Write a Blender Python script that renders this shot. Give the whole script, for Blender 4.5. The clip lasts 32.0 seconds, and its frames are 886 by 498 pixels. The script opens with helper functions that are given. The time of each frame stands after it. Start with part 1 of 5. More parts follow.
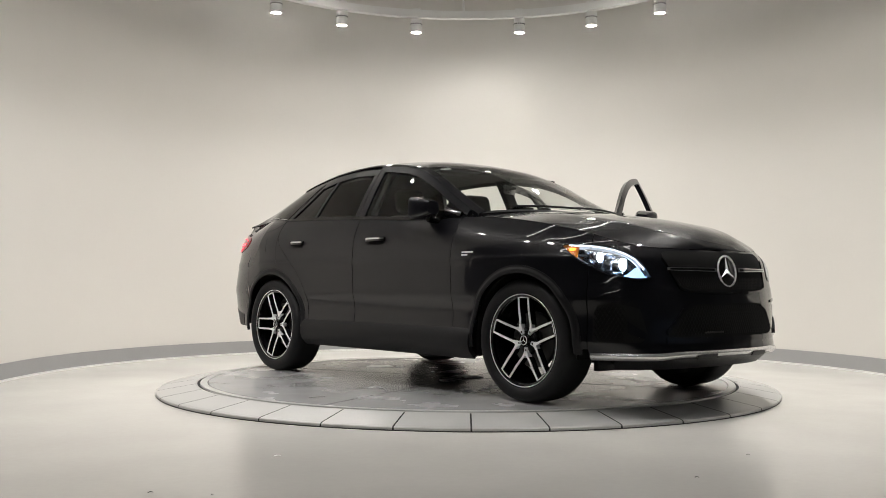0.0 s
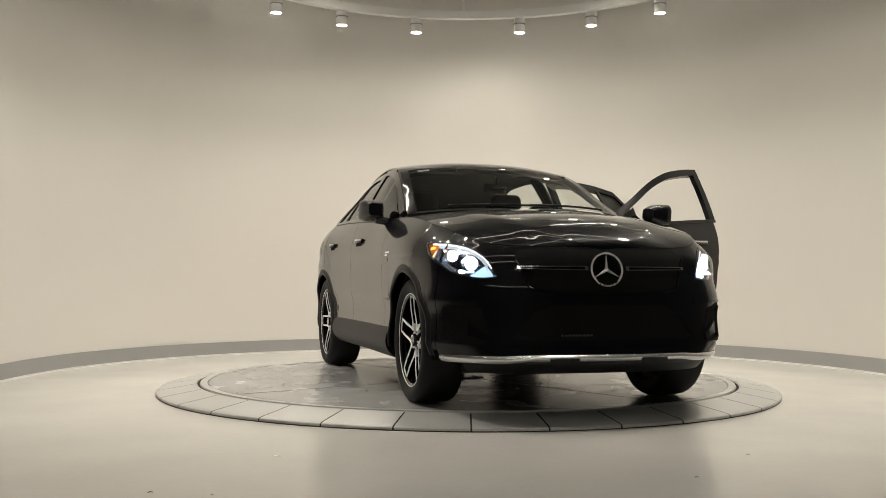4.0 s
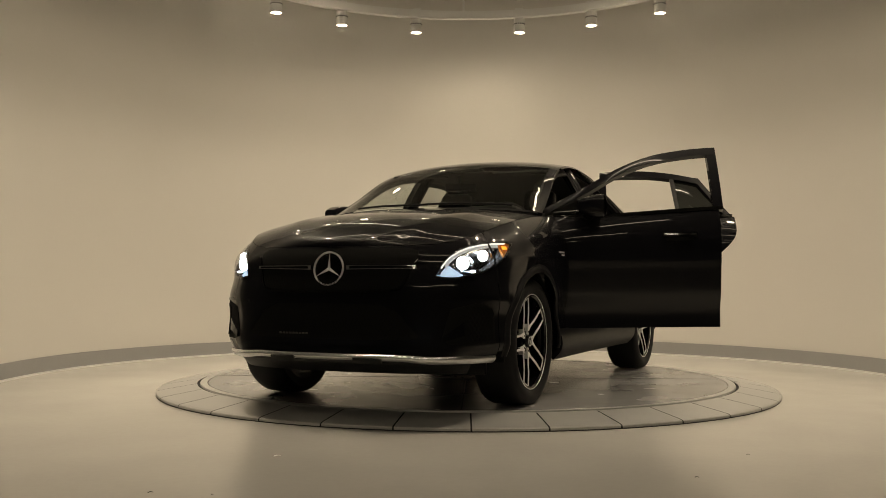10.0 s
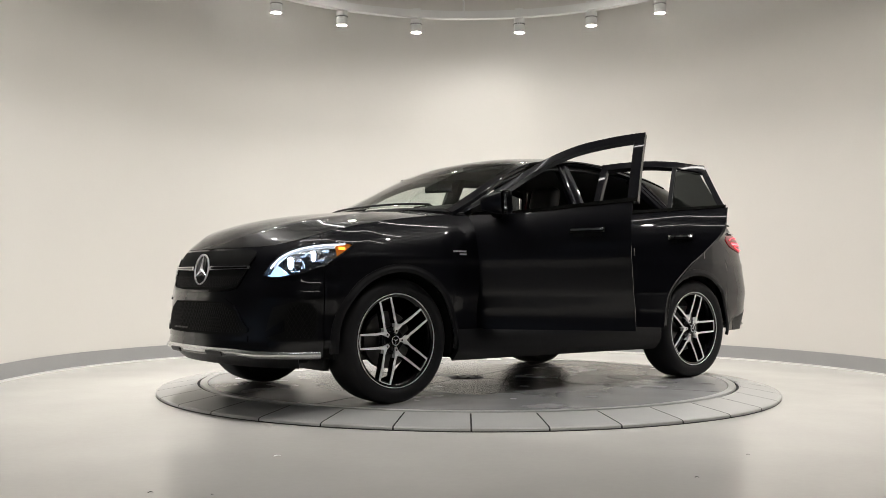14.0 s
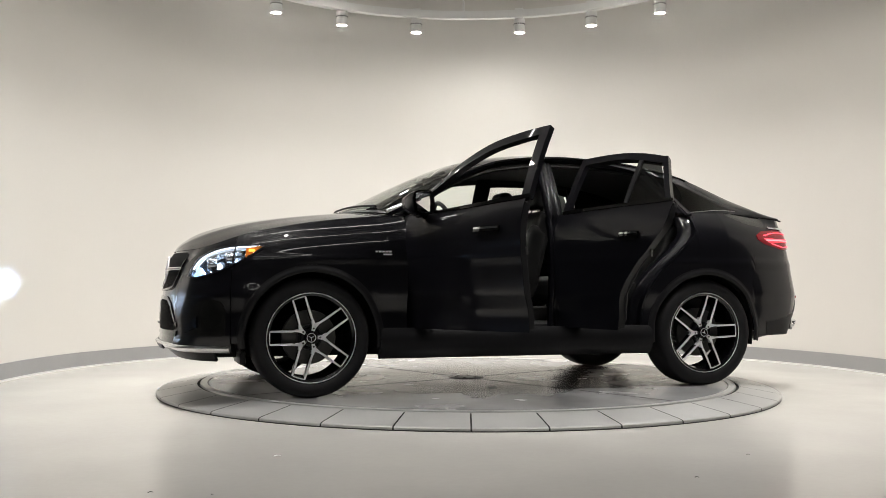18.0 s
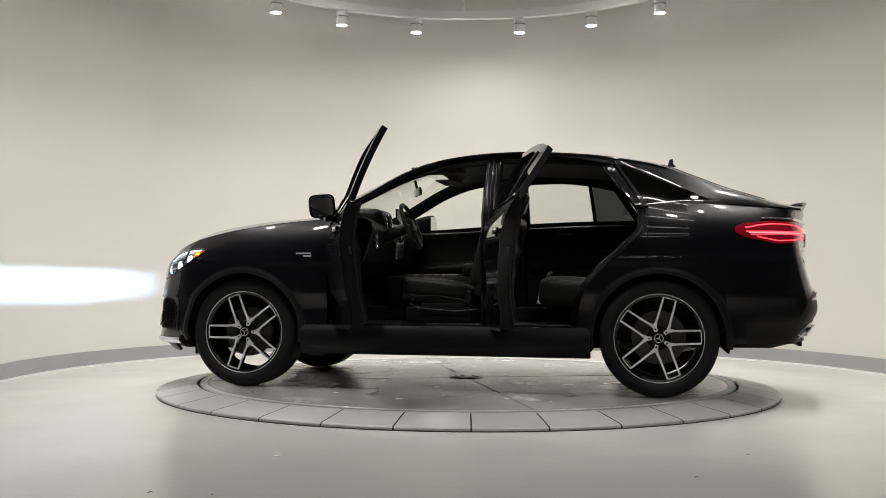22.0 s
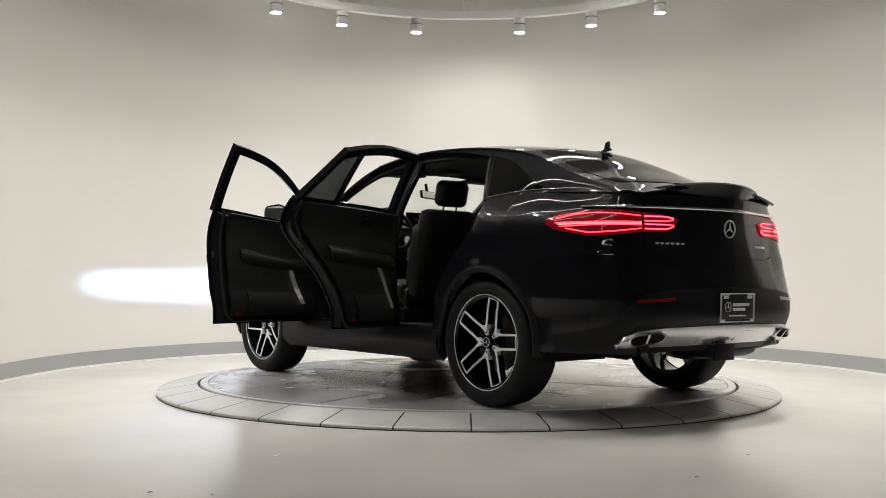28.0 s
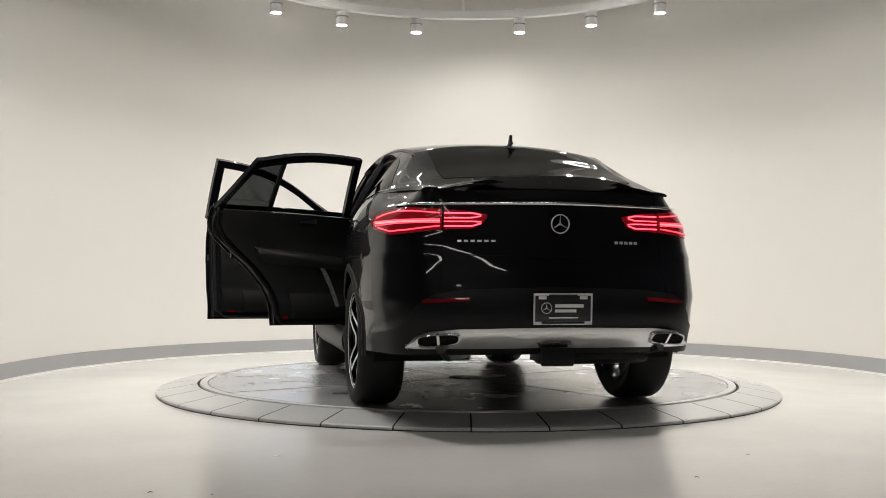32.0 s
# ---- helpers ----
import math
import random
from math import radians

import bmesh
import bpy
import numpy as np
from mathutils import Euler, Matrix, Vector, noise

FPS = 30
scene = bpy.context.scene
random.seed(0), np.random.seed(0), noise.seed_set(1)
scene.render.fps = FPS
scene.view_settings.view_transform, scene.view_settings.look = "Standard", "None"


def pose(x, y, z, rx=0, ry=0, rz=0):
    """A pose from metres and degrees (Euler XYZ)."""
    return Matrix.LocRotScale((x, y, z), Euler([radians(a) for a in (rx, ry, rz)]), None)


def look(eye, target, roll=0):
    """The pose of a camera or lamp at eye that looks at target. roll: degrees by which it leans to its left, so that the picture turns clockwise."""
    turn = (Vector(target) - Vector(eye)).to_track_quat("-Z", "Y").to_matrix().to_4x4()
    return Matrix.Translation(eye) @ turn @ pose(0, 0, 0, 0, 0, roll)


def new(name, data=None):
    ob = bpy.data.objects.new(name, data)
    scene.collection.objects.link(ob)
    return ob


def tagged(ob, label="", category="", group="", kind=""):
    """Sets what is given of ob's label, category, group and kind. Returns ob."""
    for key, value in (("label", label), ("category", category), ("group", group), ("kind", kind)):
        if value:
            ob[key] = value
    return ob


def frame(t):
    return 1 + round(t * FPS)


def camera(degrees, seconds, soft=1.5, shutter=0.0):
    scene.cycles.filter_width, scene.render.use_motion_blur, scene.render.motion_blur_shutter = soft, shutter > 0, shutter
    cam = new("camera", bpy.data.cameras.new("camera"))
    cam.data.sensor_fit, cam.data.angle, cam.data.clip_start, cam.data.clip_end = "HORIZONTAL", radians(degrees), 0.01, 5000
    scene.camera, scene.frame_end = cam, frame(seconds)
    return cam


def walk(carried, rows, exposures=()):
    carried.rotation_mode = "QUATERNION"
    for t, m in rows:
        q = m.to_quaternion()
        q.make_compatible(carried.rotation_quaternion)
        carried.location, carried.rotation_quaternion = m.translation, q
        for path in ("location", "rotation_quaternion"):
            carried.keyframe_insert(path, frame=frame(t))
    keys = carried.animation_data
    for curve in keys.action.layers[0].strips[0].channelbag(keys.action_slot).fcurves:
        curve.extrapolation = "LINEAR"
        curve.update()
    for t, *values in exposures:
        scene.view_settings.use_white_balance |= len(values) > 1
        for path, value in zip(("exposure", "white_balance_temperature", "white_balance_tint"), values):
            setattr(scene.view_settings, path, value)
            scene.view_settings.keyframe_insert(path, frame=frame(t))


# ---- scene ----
import functools

# ---- camera ----
cam = camera(49.11, 32.0, soft=0.6)
EYE = Vector((0.0, -7.723, 0.752))
AIM = EYE + Vector((-math.sin(radians(1.398)) * math.cos(radians(1.966)), math.cos(radians(1.398)) * math.cos(radians(1.966)), math.sin(radians(1.966))))
walk(cam, [(0.0, look(EYE, AIM, 0.22)), (32.0, look(EYE, AIM, 0.22))],
     exposures=[(0.0, -0.12, 6500, 10), (2.0, -0.12, 6500, 10), (3.5, -0.2, 6500, 10), (5.5, -1.38, 13000, 0), (6.0, -1.68, 20000, 15), (6.5, -2.06, 45000, 20), (7.0, -2.21, 60000, 21), (8.0, -2.41, 80000, 22), (8.5, -1.88, 25000, 18), (9.0, -1.18, 15000, 12), (9.5, -1.0, 12500, 11), (10.0, -0.95, 9300, 10), (10.5, -0.8, 8000, 10), (11.0, -0.6, 7000, 10), (11.5, -0.5, 6500, 10), (12.0, -0.45, 6500, 10), (13.0, -0.36, 6500, 10), (13.5, -0.2, 6500, 10), (14.0, -0.07, 6500, 10), (18.0, 0.0, 6500, 10), (20.0, 0.0, 6500, 10), (21.0, -0.23, 6500, 10), (24.0, -0.21, 6500, 10), (25.5, -0.16, 6500, 10), (32.0, -0.06, 6500, 10)])

# turn of the table and the car on it: seconds, heading in degrees
TURN = [(0.0, -47.9), (0.5, -50.09), (1.0, -52.47), (1.5, -55.36), (2.0, -58.74), (2.5, -62.03), (3.0, -65.71), (3.5, -69.1), (5.5, -82.0), (6.0, -85.48), (6.5, -88.96),
        (7.0, -92.53), (7.5, -95.91), (8.0, -98.99), (8.5, -102.57), (9.0, -105.94), (9.5, -109.32), (10.0, -112.8), (10.5, -115.5), (11.0, -118.6), (11.5, -122.2), (12.0, -125.9),
        (12.5, -129.8), (13.0, -133.7), (13.5, -137.1), (14.0, -139.9), (14.5, -142.6), (16.5, -152.4), (17.0, -154.7), (17.5, -157.2), (18.0, -160.1), (18.5, -163.3), (19.0, -166.9),
        (19.5, -170.7), (20.0, -174.5), (20.5, -178.5), (21.0, -182.62), (21.5, -186.45), (22.0, -190.28), (22.5, -193.9), (23.0, -197.6), (23.5, -201.4), (24.0, -204.9), (24.5, -208.4),
        (25.0, -211.8), (25.5, -215.0), (27.5, -227.5), (28.0, -230.2), (28.5, -232.7), (29.0, -236.0), (29.5, -239.2), (30.0, -242.7), (30.5, -245.9), (31.0, -249.5), (31.5, -252.6),
        (32.0, -256.1)]
FLOOR, WALL_C, WALL_R = -0.072, (0.03, 0.44), 3.83

# ---- world and lamps ----
world = bpy.data.worlds.new("world")
scene.world = world
world.use_nodes = True
world.node_tree.nodes["Background"].inputs[0].default_value = (1.0, 0.95, 0.88, 1)
world.node_tree.nodes["Background"].inputs[1].default_value = 0.02
LAMPS = [(-47.3, 1), (-30.6, 1), (-12.7, 1), (11.6, 1), (28.7, 1), (45.7, 1), (66, 1), (84, 1), (-66, 1), (-84, 1), (105, 1), (-105, 1), (126, 1), (-126, 1), (150, 1), (-150, 1)]
LAMP_R, LAMP_Z = 2.77, 3.57


def lamp(name, kind, energy, m, colour=(1.0, 0.965, 0.925), **settings):
    data = bpy.data.lights.new(name, kind)
    data.energy, data.color = energy, colour
    if kind == "SPOT":
        data.spot_size, data.spot_blend, data.shadow_soft_size = radians(settings["size"]), settings["blend"], settings["soft"]
    if kind == "AREA":
        data.shape, data.size, data.size_y = "RECTANGLE", settings["x"], settings["y"]
    ob = new(name, data)
    ob.matrix_world = m
    return ob


def lamp_place(a, r=LAMP_R):
    return WALL_C[0] + r * math.sin(radians(a)), WALL_C[1] + r * math.cos(radians(a))


for a, on in LAMPS:
    x, y = lamp_place(a)
    if abs(a) < 20:
        tx, ty = lamp_place(a, WALL_R)
        lamp("spot_lamp", "SPOT", 14 if a > 0 else 9, look((x, y, LAMP_Z - 0.02), (tx, ty, 2.7)), size=165, blend=1.0, soft=0.05)
        lamp("spot_lamp", "SPOT", 16, look((x, y, LAMP_Z - 0.02), (WALL_C[0] + 0.12, WALL_C[1] + WALL_R, 2.72)), size=80, blend=1.0, soft=0.05)
    if abs(a) < 110:
        lamp("spot_lamp", "SPOT", 24 if abs(a) < 40 else 8, look((x, y, LAMP_Z - 0.02), (x, y + 0.01, FLOOR)), size=174, blend=1.0, soft=0.05)
    tx, ty = lamp_place(a, LAMP_R - 0.55)
    lamp("spot_lamp", "SPOT", 104 if abs(a) < 40 else 78 if abs(a) < 100 else 150, look((x, y, LAMP_Z - 0.02), (tx, ty, FLOOR)), size=122, blend=1.0, soft=0.05)


# ---- materials ----
def material(name, colour, rough=0.5, metal=0.0, grain=0.0, scale=40.0, stains=0.0, stain_scale=2.0, bump=0.0, coat=0.0, spread=(1, 1, 1), ior=1.5, rough_var=0.0, spec=0.5):
    """A surface with variation at two scales: fine grain and broad stains, both in colour, gloss and relief."""
    mat = bpy.data.materials.new(name)
    mat.use_nodes = True
    nodes, links = mat.node_tree.nodes, mat.node_tree.links
    b = nodes["Principled BSDF"]
    b.inputs["Roughness"].default_value, b.inputs["Metallic"].default_value = rough, metal
    b.inputs["Coat Weight"].default_value, b.inputs["Coat Roughness"].default_value = coat, 0.02
    b.inputs["IOR"].default_value = ior
    b.inputs["Specular IOR Level"].default_value = spec
    b.inputs["Base Color"].default_value = (*colour, 1)
    if grain or stains or bump or rough_var:
        place, mapping = nodes.new("ShaderNodeTexCoord"), nodes.new("ShaderNodeMapping")
        mapping.inputs["Scale"].default_value = spread
        links.new(place.outputs["Object"], mapping.inputs["Vector"])
        fine, broad = nodes.new("ShaderNodeTexNoise"), nodes.new("ShaderNodeTexNoise")
        fine.inputs["Scale"].default_value, fine.inputs["Detail"].default_value = scale, 4
        broad.inputs["Scale"].default_value, broad.inputs["Detail"].default_value = stain_scale, 5
        for n in (fine, broad):
            links.new(mapping.outputs["Vector"], n.inputs["Vector"])
        both = nodes.new("ShaderNodeMath")
        both.operation = "MULTIPLY_ADD"
        both.inputs[1].default_value = 2 * grain
        links.new(fine.outputs["Fac"], both.inputs[0])
        second = nodes.new("ShaderNodeMath")
        second.operation = "MULTIPLY_ADD"
        second.inputs[1].default_value, second.inputs[2].default_value = 2 * stains, 1 - grain - stains
        links.new(broad.outputs["Fac"], second.inputs[0])
        links.new(second.outputs[0], both.inputs[2])
        mix = nodes.new("ShaderNodeVectorMath")
        mix.operation = "SCALE"
        mix.inputs[0].default_value = colour
        links.new(both.outputs[0], mix.inputs["Scale"])
        links.new(mix.outputs[0], b.inputs["Base Color"])
        if rough_var:
            r = nodes.new("ShaderNodeMath")
            r.operation = "MULTIPLY_ADD"
            r.inputs[1].default_value, r.inputs[2].default_value = rough_var * 2, rough - rough_var
            links.new(broad.outputs["Fac"], r.inputs[0])
            links.new(r.outputs[0], b.inputs["Roughness"])
        if bump:
            bn = nodes.new("ShaderNodeBump")
            bn.inputs["Strength"].default_value, bn.inputs["Distance"].default_value = bump, 0.01
            links.new(fine.outputs["Fac"], bn.inputs["Height"])
            links.new(bn.outputs[0], b.inputs["Normal"])
    return mat


def glass(name, colour, rough=0.0):
    """Thin pane: see-through with a tint, and mirror-like at a glance."""
    mat = bpy.data.materials.new(name)
    mat.use_nodes = True
    nodes, links = mat.node_tree.nodes, mat.node_tree.links
    nodes.remove(nodes["Principled BSDF"])
    clear, shine, facing, mix = nodes.new("ShaderNodeBsdfTransparent"), nodes.new("ShaderNodeBsdfGlossy"), nodes.new("ShaderNodeLayerWeight"), nodes.new("ShaderNodeMixShader")
    clear.inputs[0].default_value = (*colour, 1)
    shine.inputs["Roughness"].default_value = rough
    power, gloss = nodes.new("ShaderNodeMath"), nodes.new("ShaderNodeMath")
    power.operation, gloss.operation = "POWER", "MULTIPLY_ADD"
    power.inputs[1].default_value, gloss.inputs[1].default_value, gloss.inputs[2].default_value = 5.0, 0.92, 0.07
    facing.inputs["Blend"].default_value = 0.5
    links.new(facing.outputs["Facing"], power.inputs[0])
    links.new(power.outputs[0], gloss.inputs[0])
    links.new(gloss.outputs[0], mix.inputs[0])
    links.new(clear.outputs[0], mix.inputs[1])
    links.new(shine.outputs[0], mix.inputs[2])
    links.new(mix.outputs[0], nodes["Material Output"].inputs[0])
    return mat


def glow(name, colour, strength):
    mat = bpy.data.materials.new(name)
    mat.use_nodes = True
    b = mat.node_tree.nodes["Principled BSDF"]
    b.inputs["Base Color"].default_value = (*[0.5 * c for c in colour], 1)
    b.inputs["Emission Color"].default_value, b.inputs["Emission Strength"].default_value = (*colour, 1), strength
    return mat


WALL_PAINT = material("wall_paint", (0.72, 0.70, 0.66), 0.6, grain=0.015, scale=60, stains=0.03, stain_scale=0.8, bump=0.03)
BASE_PAINT = material("base_paint", (0.34, 0.34, 0.34), 0.5, grain=0.03, stains=0.06, stain_scale=3)
EPOXY = material("floor_epoxy", (0.62, 0.605, 0.57), 0.20, grain=0.03, scale=25, stains=0.10, stain_scale=0.9, bump=0.015, rough_var=0.05, spec=0.65)
CEILING_PAINT = material("ceiling_paint", (0.22, 0.22, 0.21), 0.8, grain=0.02, stains=0.03)
HALL_PAINT = material("hall_paint", (0.24, 0.24, 0.235), 0.8, grain=0.03, stains=0.06)
RING_STEEL = material("ring_steel", (0.52, 0.52, 0.51), 0.34, metal=0.3, grain=0.05, scale=70, stains=0.2, stain_scale=2.5, bump=0.05, rough_var=0.12)
DISC_STEEL = material("disc_steel", (0.42, 0.42, 0.425), 0.26, metal=0.35, grain=0.03, scale=60, stains=0.30, stain_scale=1.9, bump=0.004, rough_var=0.06)


def darken_middle(mat, reach, dark):
    """Darkens the colour towards the middle, with a ragged edge."""
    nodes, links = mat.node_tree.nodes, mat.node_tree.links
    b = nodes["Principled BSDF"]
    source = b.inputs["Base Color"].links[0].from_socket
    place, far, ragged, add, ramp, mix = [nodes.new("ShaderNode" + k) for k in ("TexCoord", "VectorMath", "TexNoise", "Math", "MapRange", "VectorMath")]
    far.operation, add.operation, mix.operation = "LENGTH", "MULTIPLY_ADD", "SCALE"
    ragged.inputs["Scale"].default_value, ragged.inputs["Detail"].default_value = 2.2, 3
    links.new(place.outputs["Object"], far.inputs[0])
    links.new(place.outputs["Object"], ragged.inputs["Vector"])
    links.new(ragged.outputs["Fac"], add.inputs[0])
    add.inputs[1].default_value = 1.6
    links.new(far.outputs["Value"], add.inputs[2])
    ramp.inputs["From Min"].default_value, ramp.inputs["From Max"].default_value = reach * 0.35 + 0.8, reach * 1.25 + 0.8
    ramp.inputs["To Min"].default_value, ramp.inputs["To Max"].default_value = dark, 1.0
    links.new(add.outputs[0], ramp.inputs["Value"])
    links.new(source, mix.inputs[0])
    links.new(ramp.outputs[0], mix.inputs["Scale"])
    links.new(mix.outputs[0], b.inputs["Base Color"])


darken_middle(DISC_STEEL, 1.15, 0.45)
GAP_BLACK = material("gap_black", (0.02, 0.02, 0.02), 0.8, grain=0.2)
LAMP_WHITE = material("lamp_white", (0.78, 0.78, 0.76), 0.45, grain=0.02, scale=200)
LAMP_GLOW = glow("lamp_glow", (1.0, 0.94, 0.84), 45.0)
STRIP_GLOW = glow("strip_glow", (1.0, 0.97, 0.93), 28.0)
HALL_GLOW = glow("hall_glow", (1.0, 0.97, 0.93), 13.0)
PAINT = material("black_paint", (0.0040, 0.0040, 0.0056), 0.35, coat=1.0, grain=0.1, scale=900, stains=0.05, spec=0.05)
PAINT.node_tree.nodes["Principled BSDF"].inputs["Coat IOR"].default_value = 1.37
TRIM = material("black_trim", (0.008, 0.008, 0.009), 0.42, grain=0.15, scale=500, bump=0.05, stains=0.1, spec=0.16)
GLOSS_TRIM = material("gloss_trim", (0.003, 0.003, 0.003), 0.06, grain=0.1, scale=300)
CAVITY = material("cavity_black", (0.009, 0.009, 0.009), 0.8, grain=0.2, scale=60, spec=0.08)
CHROME = material("chrome", (0.75, 0.76, 0.78), 0.12, metal=1.0, grain=0.03, scale=300)
SILVER = material("silver_paint", (0.70, 0.70, 0.71), 0.24, metal=0.85, grain=0.03, scale=300, stains=0.04)
BADGE = material("badge_silver", (0.80, 0.80, 0.82), 0.35, metal=0.45, grain=0.03, scale=300)
RUBBER = material("tyre_rubber", (0.011, 0.011, 0.012), 0.6, grain=0.2, scale=120, stains=0.15, bump=0.1, spec=0.18)
RIM_BLACK = material("rim_black", (0.004, 0.004, 0.005), 0.12, grain=0.1, scale=200)
RIM_CUT = material("rim_machined", (0.86, 0.86, 0.87), 0.40, metal=0.35, grain=0.05, scale=400)
DISC_BRAKE = material("brake_steel", (0.09, 0.088, 0.085), 0.35, metal=0.9, grain=0.1, scale=90)
LEATHER = material("black_leather", (0.0075, 0.0075, 0.0075), 0.45, grain=0.2, scale=180, bump=0.2, stains=0.1, spec=0.22)
CARPET = material("carpet", (0.012, 0.012, 0.012), 0.95, grain=0.3, scale=400, bump=0.3)
HEADLINER = material("headliner", (0.03, 0.03, 0.03), 0.9, grain=0.15, scale=300)
CLEAR = glass("clear_glass", (0.86, 0.90, 0.87))
TINTED = glass("tinted_glass", (0.05, 0.055, 0.055))
SIDE_GLASS = glass("side_glass", (0.78, 0.79, 0.77))
MIRROR = material("mirror", (0.85, 0.86, 0.86), 0.02, metal=1.0)
LENS = glass("lens", (0.93, 0.95, 0.97))
RED_LENS = material("red_lens", (0.20, 0.004, 0.010), 0.06, coat=1.0, grain=0.1, scale=200)
MESH_BLACK = material("mesh_black", (0.005, 0.005, 0.005), 0.5, grain=0.2, scale=90, spec=0.12)
RED_LIT = glow("red_lit", (0.9, 0.02, 0.045), 0.10)
RED_LIT.node_tree.nodes["Principled BSDF"].inputs["Base Color"].default_value = (0.11, 0.002, 0.005, 1)
RED_LIT.node_tree.nodes["Principled BSDF"].inputs["Roughness"].default_value = 0.08
RED_DIM = glow("red_dim", (1.0, 0.05, 0.08), 2.4)
RED_GLOW = glow("red_glow", (1.0, 0.05, 0.08), 5.0)
AMBER_GLOW = glow("amber_glow", (1.0, 0.35, 0.03), 3.0)
WHITE_GLOW = glow("white_glow", (0.85, 0.92, 1.0), 2.6)
BEAM_GLOW = glow("beam_glow", (0.44, 0.66, 1.0), 320000.0)
PAPER = material("paper", (0.75, 0.75, 0.74), 0.6, grain=0.03, scale=90)
GREY_PRINT = material("grey_print", (0.25, 0.25, 0.26), 0.6, grain=0.05)


# ---- mesh helpers ----
def part(name, bm, mat, parent=None, label="", smooth=True, place=None):
    """Links a bmesh as ONE mesh object, under a thing or a part if one is given."""
    data = bpy.data.meshes.new(name)
    bm.to_mesh(data)
    bm.free()
    for m in (mat if isinstance(mat, (list, tuple)) else [mat]):
        data.materials.append(m)
    if smooth:
        for f in data.polygons:
            f.use_smooth = True
        data.set_sharp_from_angle(angle=radians(38))
    ob = new(name, data)
    ob.parent = parent
    if place is not None:
        ob.matrix_basis = place
    if label:
        ob["label"] = label
    return ob


def box(bm, lo, hi, bevel=0.0, m=None):
    made = bmesh.ops.create_cube(bm, size=1)["verts"]
    for v in made:
        v.co = Vector([(lo[k] + hi[k]) / 2 + v.co[k] * (hi[k] - lo[k]) for k in range(3)])
    if bevel:
        edges = list({e for v in made for e in v.link_edges})
        out = bmesh.ops.bevel(bm, geom=edges, offset=bevel, segments=2, affect="EDGES", profile=0.5)
        made = list({v for f in out["faces"] for v in f.verts} | {v for v in made if v.is_valid})
    if m is not None:
        for v in made:
            v.co = m @ v.co
    return made


def lathe(bm, profile, steps=48, m=None, closed=False):
    """Turns a profile of (radius, height) points about z."""
    rings = []
    for r, z in profile:
        rings.append([bm.verts.new((m or Matrix()) @ Vector((r * math.cos(2 * math.pi * k / steps), r * math.sin(2 * math.pi * k / steps), z))) for k in range(steps)])
    pairs = list(zip(rings, rings[1:])) + ([(rings[-1], rings[0])] if closed else [])
    for a, b in pairs:
        for k in range(steps):
            bm.faces.new((a[k], a[(k + 1) % steps], b[(k + 1) % steps], b[k]))
    return rings


def tube(bm, points, r, steps=8, caps=True):
    """A round bar along points; r is one radius or one per point."""
    pts = [Vector(q) for q in points]
    rings, side = [], None
    for i, q in enumerate(pts):
        d = (pts[min(i + 1, len(pts) - 1)] - pts[max(i - 1, 0)]).normalized()
        if side is None:
            side = d.orthogonal().normalized()
        side = (side - d * side.dot(d)).normalized()
        up = d.cross(side)
        rr = r[i] if isinstance(r, (list, tuple)) else r
        rings.append([bm.verts.new(q + rr * (math.cos(2 * math.pi * k / steps) * side + math.sin(2 * math.pi * k / steps) * up)) for k in range(steps)])
    for a, b in zip(rings, rings[1:]):
        for k in range(steps):
            bm.faces.new((a[k], a[(k + 1) % steps], b[(k + 1) % steps], b[k]))
    if caps:
        bm.faces.new(rings[0][::-1])
        bm.faces.new(rings[-1])


def prism(bm, outline, depth, m=None, bevel=0.0):
    """A flat outline of (x, y) points given thickness along z."""
    m = m or Matrix()
    a = [bm.verts.new(m @ Vector((x, y, 0))) for x, y in outline]
    b = [bm.verts.new(m @ Vector((x, y, depth))) for x, y in outline]
    n = len(outline)
    faces = [bm.faces.new(a[::-1]), bm.faces.new(b)]
    for k in range(n):
        faces.append(bm.faces.new((a[k], a[(k + 1) % n], b[(k + 1) % n], b[k])))
    if bevel:
        bmesh.ops.bevel(bm, geom=list(faces[1].edges), offset=bevel, segments=2, affect="EDGES", profile=0.5)


